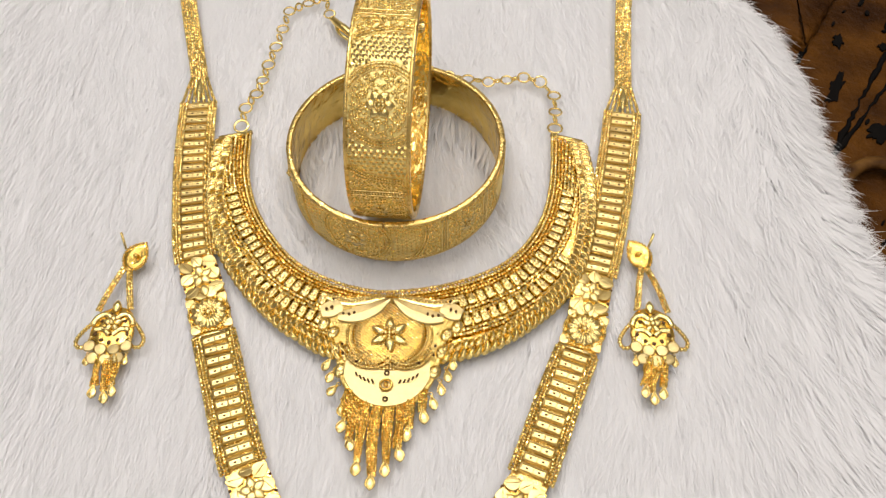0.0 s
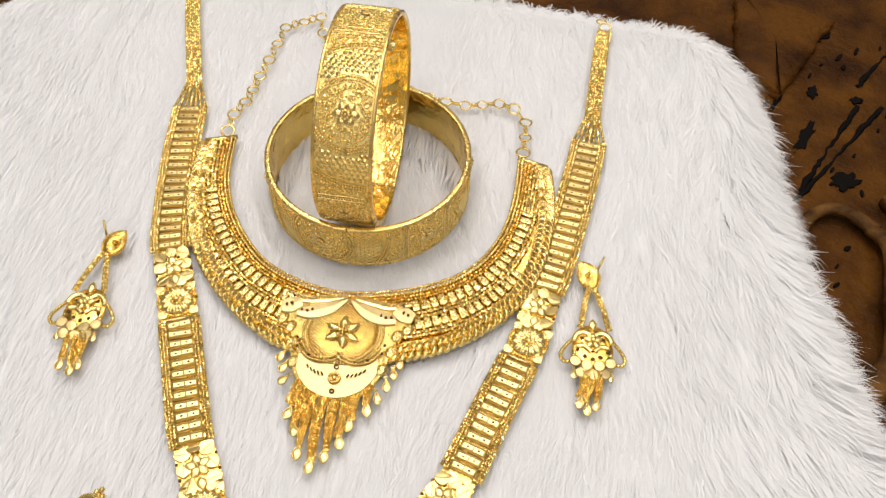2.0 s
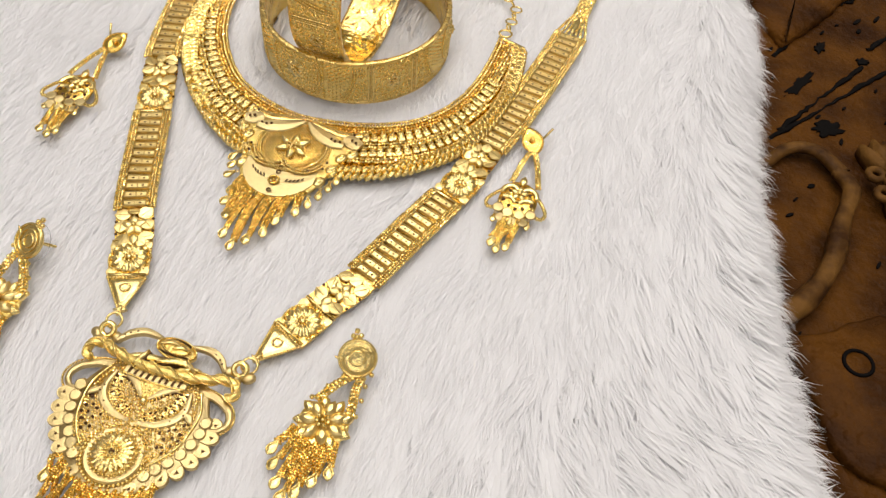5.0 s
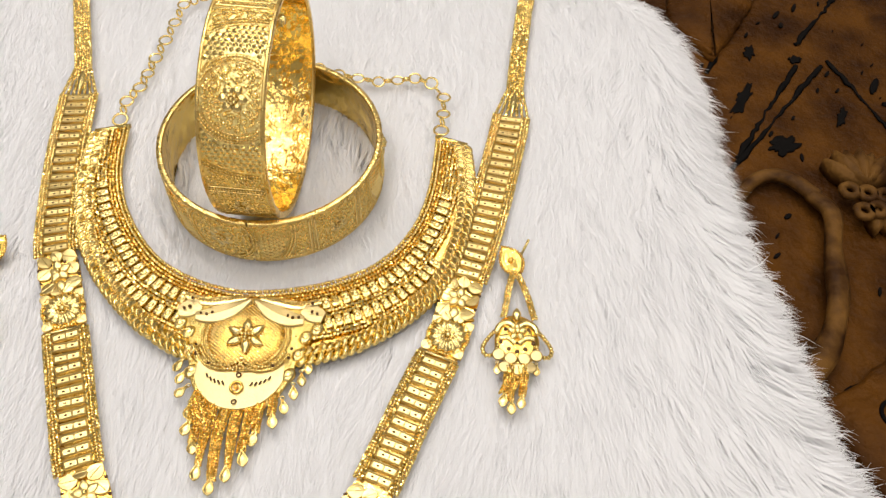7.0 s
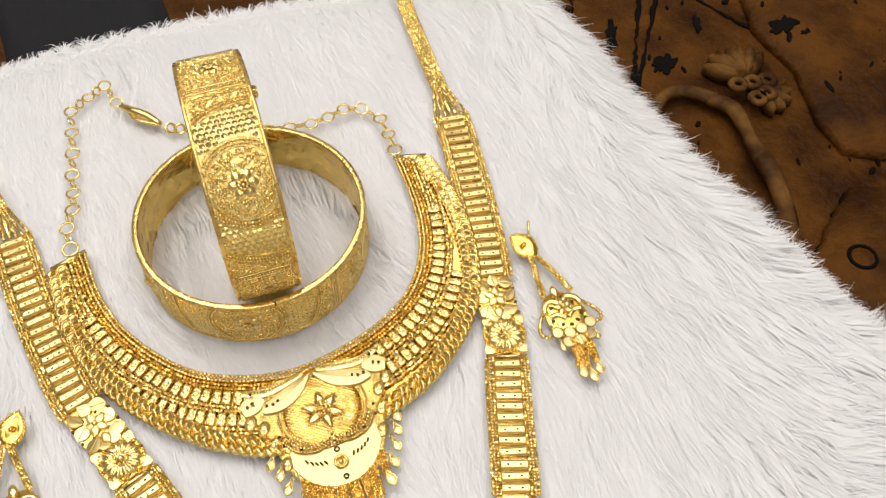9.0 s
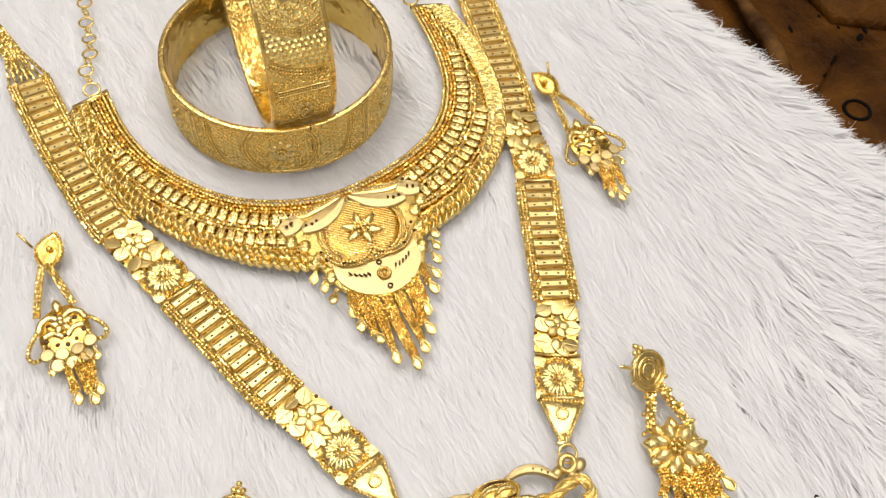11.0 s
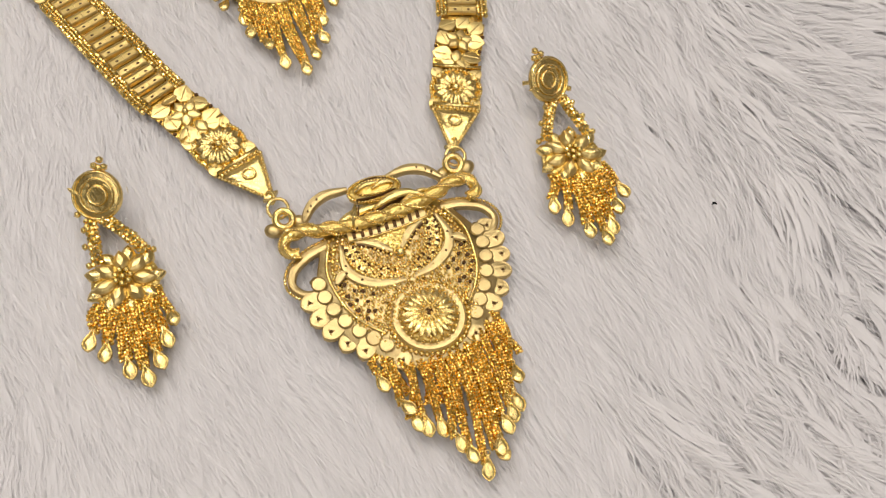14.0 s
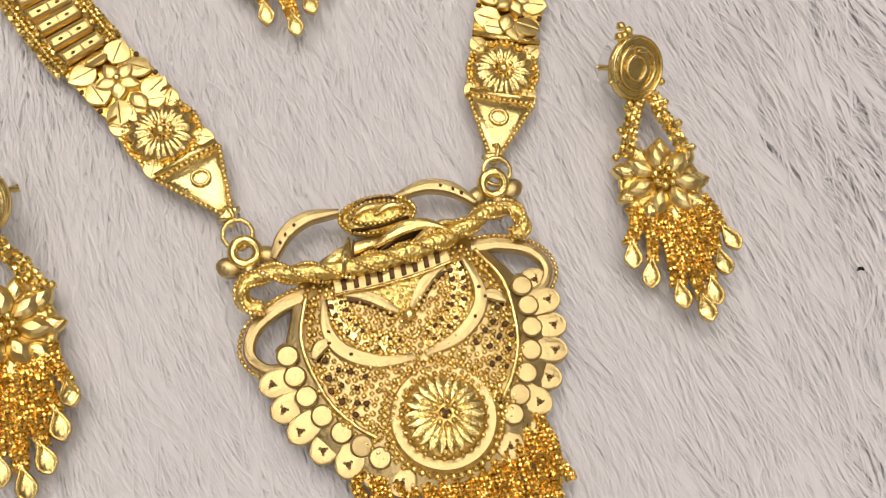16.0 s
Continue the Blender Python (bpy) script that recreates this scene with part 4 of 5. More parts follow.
    tube(g, np.c_[q, zz], wide, 8)
    bow_part = part("bow", g, GOLD_GRAIN, nk)
    g = Geo()
    for ph in (0.0, 2.1, 4.2):
        t = np.linspace(0, 24, 160) + ph
        rope = np.c_[q, zz]
        rope[:, :2] = offset(q, 0.0) + np.stack([-np.gradient(q[:, 1]), np.gradient(q[:, 0])], 1) / (np.linalg.norm(np.gradient(q, axis=0), axis=1)[:, None]) * (np.cos(t) * (wide + 0.1))[:, None]
        rope[:, 2] += np.sin(t) * (wide + 0.1)
        bead_row(g, rope, 0.4, 1.5)
    beads("rope_beading", g, GOLD_BRIGHT, bow_part)
    # leaves twisted over the bow
    for pts, w, z in (([(-10.6, 36.4), (-7.6, 38.4), (-3.4, 39.2), (1.2, 38.8)], 1.9, 4.2), ([(-1.6, 38.2), (2.6, 39.8), (6.4, 39.8), (9.8, 37.6)], 2.0, 4.6),
                      ([(-6.8, 35.6), (-5.6, 38.2), (-4.6, 40.6)], 1.4, 4.9), ([(3.2, 37.0), (6.2, 38.4), (9.4, 39.2), (11.6, 38.4)], 1.3, 4.4)):
        c = curve(P(pts), 26)
        w = w * np.sin(np.linspace(0.3, 2.9, 26))
        g = Geo()
        ribbon(g, c, w, 2.2, z, 0.35)
        part("twisted_leaf", g, GOLD_SATIN, nk, smooth=False)
        # dark strip along the leaf, its shaded edge painted in
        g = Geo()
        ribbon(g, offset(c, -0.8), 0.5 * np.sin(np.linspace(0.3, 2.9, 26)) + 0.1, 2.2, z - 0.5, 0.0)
        part("groove_shade", g, GOLD_DARK, nk, smooth=False)
    # crest dome and the open leaves beside it
    g = Geo()
    plate(g, P(ellipse(0.8, 44.0, 5.6, 2.9, -6, 28)), 0.8, 2.5, 0.7, 0.7)
    crest = part("crest_dome", g, GOLD_GRAIN, nk)
    g = Geo()
    for sa, sb in ((1.0, 1.0), (0.72, 0.6)):
        c = P(ellipse(0.8, 44.0, 5.6 * sa, 2.9 * sb, -6, 40))
        bead_row(g, at_z(np.vstack([c, c[:1]]), 2.2 if sa == 1 else 3.0), 0.4, 1.6)
    beads("beading", g, GOLD_BRIGHT, crest)
    for pts in ([(-3.4, 43.8), (-0.8, 45.0), (2.2, 44.6)], [(0.0, 43.4), (2.6, 44.4), (4.8, 43.6)]):
        g = Geo()
        ribbon(g, curve(P(pts), 20), 0.2 + 1.1 * np.sin(np.linspace(0.2, 2.9, 20)), 2.4, 3.7, 0.3)
        part("curl", g, GOLD_SATIN, crest, smooth=False)
    # dark strips painted as shade in the folds of the crest
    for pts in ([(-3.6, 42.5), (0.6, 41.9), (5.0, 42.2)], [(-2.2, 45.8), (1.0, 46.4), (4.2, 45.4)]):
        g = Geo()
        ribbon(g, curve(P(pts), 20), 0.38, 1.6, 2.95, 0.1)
        part("groove_shade", g, GOLD_DARK, crest, smooth=False)
    for side in both([(4.4, 46.2), (9.2, 46.6), (12.8, 45.0), (15.4, 41.8)]):
        g = Geo()
        ribbon(g, curve(side, 40), 0.7 + 1.5 * np.sin(np.linspace(0.2, 2.8, 40)), 0.9, 2.3, 0.3)
        part("crest_leaf", g, GOLD_BRUSHED, nk, smooth=False)
    for side in both([(11.2, 45.8), (12.8, 44.7), (13.8, 43.7)]):
        pits("engraved_mark", side, 2.6, 0.36, nk)
    # curling leaves with dark strips for their edge shade, the pierced band and the smooth wings
    for k, (pts, w) in enumerate((([(7.4, 33.2), (5.6, 32.6), (3.6, 31.4), (0.9, 28.6)], 1.5), ([(10.4, 33.4), (11.1, 28.8), (9.8, 25.4), (5.8, 22.6), (0.8, 21.6)], 1.9), ([(10.8, 27.4), (12.6, 27.0), (14.0, 25.6)], 1.5))):
        for side in both(pts):
            n = 30
            c = curve(side, n)
            wide = 0.35 + w * np.sin(np.linspace(0.25, 2.75, n))
            g = Geo()
            ribbon(g, c, wide, 1.4, 3.0, 0.2)
            part("wing_leaf", g, GOLD_BRUSHED, nk, smooth=False)
            # dark ribbon beside the leaf, standing in for its border shadow
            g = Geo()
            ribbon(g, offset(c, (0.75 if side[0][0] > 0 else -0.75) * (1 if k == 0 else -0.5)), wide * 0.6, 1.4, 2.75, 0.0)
            part("leaf_edge_shade", g, GOLD_DARK, nk, smooth=False)
    for side in both([(9.0, 33.2), (8.2, 29.0), (5.8, 25.8), (0.8, 23.2)]):
        c = curve(side, 60)
        g = Geo()
        ribbon(g, c[::2], 2.8, 1.5, 2.45, 0.1)
        part("pierced_band", g, GOLD_SATIN, nk, smooth=False)
        g = Geo()
        for d in (-1.5, 1.5):
            bead_row(g, at_z(offset(c, d), 2.5), 0.46, 1.6)
        bead_row(g, at_z(c, 2.6), 0.3, 2.8)
        beads("beaded_line", g, GOLD_BRIGHT, nk)
        pits("pierced_hole_shade", [tuple(p) for d in (-0.75, 0.75) for p in offset(c, d)[4:58:6]], 2.72, 0.48, nk)
    for side in both([(8.0, 21.2), (9.8, 22.4), (11.2, 23.2), (9.6, 20.0), (11.4, 21.0), (12.8, 22.4), (10.2, 18.0), (12.0, 18.8), (9.0, 17.6), (12.6, 25.0), (10.8, 16.6), (13.0, 20.6)]):
        pits("pierced_hole_shade", side, 2.75, 0.55, nk)
    for side in both([(11.0, 28.6), (11.4, 27.0), (9.0, 24.6)]):
        pits("engraved_mark", side, 3.2, 0.36, nk)
    g = Geo()
    bead(g, (*P([(0.3, 27.6)])[0], 3.0), 1.15)
    part("centre_bead", g, GOLD_SATIN, nk)
    # medallion
    g = Geo()
    plate(g, P(ellipse(0.3, 12.7, 7.4, 7.4, 0, 48)), 0.8, 2.7, 0.4, -0.1)
    medal = part("medallion", g, GOLD_BRUSHED, nk, smooth=False)
    g = Geo()
    c = P(ellipse(0.3, 12.7, 7.9, 7.9, 0, 60))
    bead_row(g, at_z(np.vstack([c, c[:1]]), 2.3), 0.58, 1.75)
    beads("beading", g, GOLD_BRIGHT, medal)
    mc = P([(0.3, 12.7)])[0]
    g = Geo()
    plate(g, ellipse(*mc, 5.8, 5.8, 0, 32), 2.4, 3.3, 0.6, 1.5)
    part("medallion_dome", g, GOLD_GRAIN, medal)
    g = Geo()
    plate(g, leaf(1.2, 0, 4.2, 1.35, 0, 9, 1.5), -0.6, 0.4, 0.15, 0.12)
    ray = g.mesh("ray_petal", GOLD_SATIN, False)
    for k in range(22):
        piece("ray_petal", ray, medal, T(*mc, 4.6 + 0.15 * (k % 2), 360 / 22 * k) @ Matrix.Rotation(radians(9), 4, "Y") @ Matrix.Rotation(radians(10 if k % 2 else -10), 4, "X"))
    g = Geo()
    for R, m, r, zz in ((5.7, 28, 0.42, 3.3), (4.9, 15, 0.5, 3.9), (3.4, 15, 0.3, 4.5), (1.5, 9, 0.45, 5.0), (0.6, 3, 0.4, 5.0)):
        for k in range(m):
            a = 2 * math.pi * (k + 0.5) / m
            bead(g, (mc[0] + R * math.cos(a), mc[1] + R * math.sin(a), zz), r)
    beads("dome_beading", g, GOLD_BRIGHT, medal)
    pits("centre_shade", [tuple(mc)], 4.9, 0.9, medal)
    # fat rings between pads where the straps hang on
    for mir in (1, -1):
        g = Geo()
        tube(g, ring_line((18.9 * mir, 43.7 + y0, 2.4), 1.75, Matrix.Rotation(radians(24), 3, "X"), n=20), 0.8, 8, True)
        part("bail_ring", g, GOLD_BRIGHT, nk)
        for x, y, a, b2 in ((21.6, 42.6, 1.9, 1.5), (16.1, 42.9, 1.9, 1.4), (18.9, 41.4, 1.2, 1.6)):
            g = Geo()
            plate(g, P(ellipse(x * mir, y, a, b2, 30 * mir, 16)), 0.6, 1.8, 0.35, 0.4)
            part("bail_pad", g, GOLD_BRUSHED, nk)
    # tassel fringe
    tips = [(-13.4, 4.8), (-11.2, -1.6), (-9.8, -4.4), (-8.0, -5.8), (-5.6, -6.8), (-4.0, -11.0), (-2.6, -13.8), (-0.2, -17.4), (1.8, -15.6), (3.4, -14.6), (5.6, -11.0), (7.6, -9.2), (9.4, -7.6), (11.6, -3.2)]
    for k, (tx, ty) in enumerate(tips):
        f = -1 + 2 * k / (len(tips) - 1)
        a = (f * 12.2 + 0.2, 4.4 + 4.8 * f * f + y0, 1.3)
        b = (tx, ty + y0, 0.9 + 0.5 * (k % 2))
        tas = part("tassel_strand", strand(a, b, 0.56, 0.9, 0.5), GOLD_DEEP, nk, smooth=False)
        mid = ((a[0] + b[0]) / 2 + 0.5, (a[1] + b[1]) / 2, 1.2)
        part("tassel_strand", strand((a[0] + 0.9, a[1], 0.9), (mid[0] + 0.5, mid[1] - 3, 0.6), 0.54, 0.9, 0.5), GOLD_DEEP, nk, smooth=False)
        piece("dangle", DROP_M, tas, T(b[0], b[1] + 1.0, 1.2 + 0.5 * (k % 2), rng.normal(0, 14), rng.normal(0, 10), 0.85))
    return nk


long_necklace()


# ---------------------------------------------------------------- choker necklace
INNER = [(-64.3, 196.5), (-62.4, 178.6), (-56.8, 163.2), (-46.4, 149), (-35.1, 141.5), (-21.3, 137.4), (-8.0, 138.2), (6.0, 142.1), (17.9, 149.2), (26.3, 161), (30.6, 176.5), (32, 197.8)]
OUTER = [(-75, 193.5), (-73.8, 171.2), (-67.8, 152), (-59.6, 138.4), (-49.3, 127.5), (-40.2, 120.6), (-30, 115.5), (-15, 113.5), (0, 115), (12.5, 119), (21.8, 124.8), (31.0, 133.0), (38, 143.8), (42.7, 159.7), (44, 177.2), (42.3, 194.7)]


def choker():
    nk = thing("choker_necklace", "broad yellow gold choker with linked rows and fringed centre plaque", "necklace", at=(-15.5, 150, 0))
    off = np.array((-15.5, 150.0))
    I, O = curve(INNER, 500) - off, curve(OUTER, 500) - off

    def row(f):
        return I + (O - I) * f

    width = np.linalg.norm(O - I, axis=1)
    # rope of beads on the inner edge, then fine chains
    for mm, r, mat, cut, z in ((0.6, 0.66, GOLD_BRIGHT, False, 1.0), (1.9, 0.66, GOLD_BRIGHT, False, 1.0), (3.1, 0.6, GOLD_DEEP, True, 0.8), (4.2, 0.6, GOLD_DEEP, True, 0.8)):
        g = Geo()
        bead_row(g, at_z(I + (O - I) / width[:, None] * mm, z), r, 1.6, cut=cut, jitter=0.04)
        beads("bead_chain", g, mat, nk, smooth=not cut)
    g = Geo()
    for a, b in ((0, 500),):
        v = [*np.c_[row(0.04), np.full(500, 0.1)][::5], *np.c_[row(0.94), np.full(500, 0.1)][::5]]
        n = 100
        g.add(v + [(x, y, -0.3) for x, y, _ in v], [(i, i + 1, n + i + 1, n + i) for i in range(n - 1)])
    part("backing", g, GOLD_DEEP, nk)
    panel = Geo()
    plate(panel, np.array([(-1.15, -1.9), (1.15, -1.9), (1.15, 1.9), (-1.15, 1.9)]), 0.2, 1.1, 0.25, 0.1)
    tube(panel, np.array([(0.5 * math.cos(t), 0.8 * math.sin(t), 1.2) for t in np.linspace(0, 2 * math.pi, 10, endpoint=False)]), 0.25, 4, True)
    panel = panel.mesh("panel_link", GOLD_SATIN)

    def panel_row(mm_in, i0, i1, s):
        q = I + (O - I) / width[:, None] * mm_in
        m = max(2, int(span(q[i0:i1]) / (2.75 * s)))
        for k in range(m):
            i = i0 + int((k + 0.5) / m * (i1 - i0))
            piece("panel_link", panel, nk, T(*q[i], 0.3 + rng.uniform(-0.1, 0.15), heading(q, i) + rng.normal(0, 1.5), rng.normal(0, 4), s))

    panel_row(6.9, 55, 212, 1.0)
    panel_row(6.9, 288, 445, 1.0)
    panel_row(13.2, 110, 212, 0.95)
    panel_row(13.2, 288, 390, 0.95)
    for mm, i0, i1 in ((9.6, 0, 500), (10.8, 80, 420), (16.0, 120, 380), (17.2, 150, 350), (5.4, 0, 60), (6.6, 0, 60), (5.4, 440, 500), (6.6, 440, 500), (7.8, 0, 60), (7.8, 440, 500)):
        q = I + (O - I) / width[:, None] * np.minimum(mm, width - 3.4)[:, None]
        g = Geo()
        bead_row(g, at_z(q[i0:i1], 0.9), 0.62, 1.5, cut=True, jitter=0.08)
        beads("fine_chain", g, GOLD_BRIGHT, nk, smooth=False)
    # overlapping curb links round the outside
    curb = Geo()
    plate(curb, ellipse(0, 0, 1.75, 2.15, 0, 14), -0.45, 0.45, 0.3, 0.15)
    tube(curb, ring_line((0, 0, 0.4), 1.3, n=14) * np.array((1, 1.25, 1)), 0.42, 5, True)
    curb = curb.mesh("curb_link", GOLD_BRIGHT)
    for i0, i1 in ((4, 222), (276, 496)):
        for mm, s in ((0.9, 1.0), (3.4, 0.85)):
            q = O + (I - O) / width[:, None] * mm
            m = int(span(q[i0:i1]) / (2.25 * s))
            for k in range(m):
                i = i0 + int((k + 0.5) / m * (i1 - i0))
                piece("curb_link", curb, nk, T(*q[i], 1.2, heading(q, i) + (35 if i < 250 else -35), rng.normal(0, 8), s) @ Matrix.Rotation(radians(38 if i < 250 else -38), 4, "Y"))
    # end plates and the ring chains
    for e in (0, 499):
        g = Geo()
        tube(g, np.array([(*row(0.0)[e], 0.8), (*row(0.98)[e], 0.8)]), 0.8, 6)
        part("end_bar", g, GOLD_BRIGHT, nk)
    left = [(-68.4, 199.1), (-68.2, 207.0), (-65.6, 213.8), (-64.4, 220.0), (-63.6, 227.8), (-62.1, 236.5), (-61.0, 246.0), (-59.8, 255.3), (-53.5, 260.0), (-47.6, 263.4), (-45.2, 254.4)]
    right = [(33.6, 200.8), (34.0, 207.8), (33.9, 215.5), (29.5, 221.6), (24.0, 223.8), (18.2, 222.2), (12.0, 221.4), (5.0, 222.3), (-1.5, 224.0), (-8.5, 226.4), (-15.5, 230.0), (-24.8, 233.4)]
    for pts in (left, right):
        p = np.array(pts) - off
        for k, c in enumerate(p):
            piece("link", BIG_LINK, nk, T(*c, 0.7 + 0.25 * (k % 2), 0, rng.normal(0, 9), 1.12 if k == 0 else rng.uniform(0.95, 1.05)))
            if k:
                d = p[k] - p[k - 1]
                c2 = (p[k] + p[k - 1]) / 2
                piece("link", SMALL_LINK, nk, T(*c2, 0.9, math.degrees(math.atan2(d[1], d[0])), 62, 1.25))
    # lobster clasp
    g = Geo()
    q = curve([(-44.0, 251.5, 1.2), (-41, 247.5, 1.6), (-37, 243.5, 1.6), (-33.6, 238.6, 1.2)], 24) - np.array((*off, 0))
    tube(g, q, 0.9 + 0.7 * np.sin(np.linspace(0.2, 3.0, 24)), 8)
    q = curve([(-42.0, 247.0, 1.2), (-40.4, 243.2, 1.4), (-36.2, 239.6, 1.4), (-33.4, 238.2, 1.2)], 20) - np.array((*off, 0))
    tube(g, q, 0.6, 6)
    part("lobster_clasp", g, GOLD_BRIGHT, nk)
    piece("link", SMALL_LINK, nk, T(-31 - off[0], 236.0 - off[1], 0.9, 40, 40, 1.6))
    piece("link", SMALL_LINK, nk, T(-28.2 - off[0], 234.6 - off[1], 0.9, 10, 60, 1.5))

    # centre plaque, u to the right and v up from its flower
    def P(pts):
        return np.array(pts, float) + np.array((0.3, -28.0))

    def both(pts):
        a = np.array(pts, float)
        return P(a), P(a * np.array((-1, 1)))

    g = Geo()
    r = [(0, 12.5), (8, 12.0), (14, 10.5), (17.5, 6.0), (15.5, -1), (14.0, -8), (11.5, -15), (7, -20), (0, -21.5)]
    plate(g, P(np.vstack([curve(r, 40), curve([(-x, y) for x, y in r[::-1]], 40)[1:-1]])), 0.4, 1.5, 0.3, 0.2)
    plaque = part("plaque", g, GOLD_GRAIN, nk)
    g = Geo()
    plate(g, P(ellipse(0, 0.5, 10.2, 10.0, 0, 40)), 1.2, 1.9, 0.2)
    part("lattice_backing", g, GOLD_DEEP, plaque)
    g = Geo()
    for k in range(-13, 14):
        d = k * 0.74
        half = math.sqrt(max(0.0, 9.8 ** 2 - d * d))
        for s in (1,):
            c, sn = math.cos(radians(-38)), math.sin(radians(-38))
            line = np.array([(u * c - d * sn, 0.5 + u * sn + d * c) for u in np.linspace(-half, half, 12)])
            tube(g, at_z(P(line), 2.0), 0.25, 5)
    part("lattice", g, GOLD_BRIGHT, plaque)
    # crescent below
    g = Geo()
    a = np.linspace(math.radians(196), math.radians(344), 26)
    o = np.vstack([np.c_[12.2 * np.cos(a), -9.0 + 12.4 * np.sin(a)], np.c_[11.4 * np.cos(a[::-1]), -3.6 + 8.0 * np.sin(a[::-1])]])
    lo, hi = np.c_[12.0 * np.cos(a), -8.6 + 12.4 * np.sin(a)], np.c_[11.6 * np.cos(a), -5.2 + 5.6 * np.sin(a)]
    n = len(a)
    v = [*np.c_[P(lo), np.full(n, 0.8)], *np.c_[P(lo), np.full(n, 2.0)], *np.c_[P((lo + hi) / 2), np.full(n, 2.15)], *np.c_[P(hi), np.full(n, 2.1)], *np.c_[P(hi), np.full(n, 1.0)]]
    g.add(v, [(k * n + i, k * n + i + 1, (k + 1) * n + i + 1, (k + 1) * n + i) for k in range(4) for i in range(n - 1)])
    part("crescent", g, GOLD_BRUSHED, plaque, "smooth satin gold crescent", smooth=False)
    g = Geo()
    tube(g, ring_line((*P([(0, -15.2)])[0], 2.6), 1.5, n=16), 0.4, 5, True)
    bead(g, (*P([(0, -15.2)])[0], 2.6), 0.8)
    part("crescent_boss", g, GOLD_DEEP, plaque)
    g = Geo()
    for s in (-1, 1):
        for k in range(5):
            tube(g, np.array([(*P([(s * (3.4 + k * 1.1), -14.6 + 0.24 * k * k * 0.5)])[0], 2.5), (*P([(s * (3.9 + k * 1.1), -13.6 + 0.12 * k * k)])[0], 2.5)]), 0.24, 4)
    for p in ((0, -11.6), (0, -19.2)):
        tube(g, ring_line((*P([p])[0], 2.4), 0.6, n=10), 0.2, 4, True)
    beads("crescent_engraving", g, GOLD_DARK, plaque)
    for R, z in ((10.4, 2.2), (11.6, 2.0)):
        g = Geo()
        a = np.linspace(math.radians(165), math.radians(375), 60)
        bead_row(g, at_z(P(np.c_[R * 1.0 * np.cos(a), 0.3 + (R - (1.0 if R > 11 else 0.4)) * np.sin(a)]), z), 0.5, 1.7)
        beads("beaded_arc", g, GOLD_BRIGHT, plaque)
    for side in both([(10.2, 6.6), (11.6, 6.0), (13.2, 6.2), (16.6, 8.2), (18.0, 7.6), (12.2, -6.2), (8.4, -8.6), (16.4, 10.8), (12.6, -3.4)]):
        pits("engraved_mark", side, 2.95, 0.55, plaque)
    for side in both([(11.2, -4.6), (8.6, -8.0), (4.8, -9.2), (1.6, -8.4), (0.2, -6.8)]):
        g = Geo()
        c = curve(side, 50)
        bead_row(g, at_z(c, 2.6), 0.55, 1.5)
        bead_row(g, at_z(offset(c, 1.15 if side[0][0] > 0 else -1.15), 2.6), 0.5, 1.5)
        beads("beaded_arc", g, GOLD_BRIGHT, plaque)
    # flower
    for k in range(6):
        g = Geo()
        plate(g, leaf(*P([(0, 0)])[0], 5.6, 2.7, 30 + 60 * k + (0 if k % 2 else 6), 9), 2.0, 3.1, 0.35, 0.35)
        part("petal", g, GOLD_SATIN, plaque)
    g = Geo()
    for k in range(13):
        R = 0 if k == 12 else (1.9 if k < 8 else 0.95)
        a = 2 * math.pi * k / (8 if k < 8 else 4)
        bead(g, (*P([(R * math.cos(a), R * math.sin(a))])[0], 3.5), 0.6)
    part("flower_centre", g, GOLD_BRIGHT, plaque)
    # winged leaves across the top
    for side in both([(0.6, 11.4), (5.5, 8.0), (10.5, 6.0), (14.6, 5.6)]):
        g = Geo()
        ribbon(g, curve(side, 30), 0.8 + 4.4 * np.sin(np.linspace(0.1, 2.7, 30)), 1.4, 2.4, 0.4)
        part("wing_leaf", g, GOLD_BRUSHED, plaque, smooth=False)
    for side in both([(14.0, 9.4), (17.0, 8.0), (19.6, 7.0)]):
        g = Geo()
        ribbon(g, curve(side, 20), 3.0 + 2.4 * np.sin(np.linspace(0.2, 2.9, 20)), 0.8, 2.0, 0.3)
        part("wing_leaf", g, GOLD_BRUSHED, plaque, smooth=False)
    for side in both([(2.0, 12.4), (8.0, 11.2), (13.0, 10.6), (18.5, 12.4)]):
        g = Geo()
        ribbon(g, curve(side, 30), 1.6 + 1.4 * np.sin(np.linspace(0.2, 2.9, 30)), 0.8, 1.8, 0.3)
        bead_row(g, at_z(offset(curve(side, 30), 0.0), 2.2), 0.42, 1.8)
        part("top_leaf", g, GOLD_SATIN, plaque, smooth=False)
    for side in both([(15.6, 0.8), (14.4, -4.6), (12.6, -10.6), (18.4, 3.4)]):
        for x, y in side:
            g = Geo()
            plate(g, ellipse(x, y, 2.2, 1.7, 60, 14), 0.6, 2.0, 0.4, 0.3)
            tube(g, ring_line((x, y, 2.3), 0.7, n=10), 0.26, 4, True)
            part("side_disc", g, GOLD_SATIN, plaque)
    # coins down the sides and the tassels
    tips = [(-17.5, 78.8), (-21.2, 82.4), (-14.2, 82.1), (-11.3, 86.3), (-8.7, 91.7), (-24.0, 88.4), (-25.4, 93.4), (-5.4, 96.6)]
    extra = [(-26.4, 99.4), (-28.2, 104.0), (-29.4, 108.4), (-30.6, 112.0), (-3.2, 101.6), (-1.0, 105.6), (0.6, 109.4), (1.8, 113.0)]
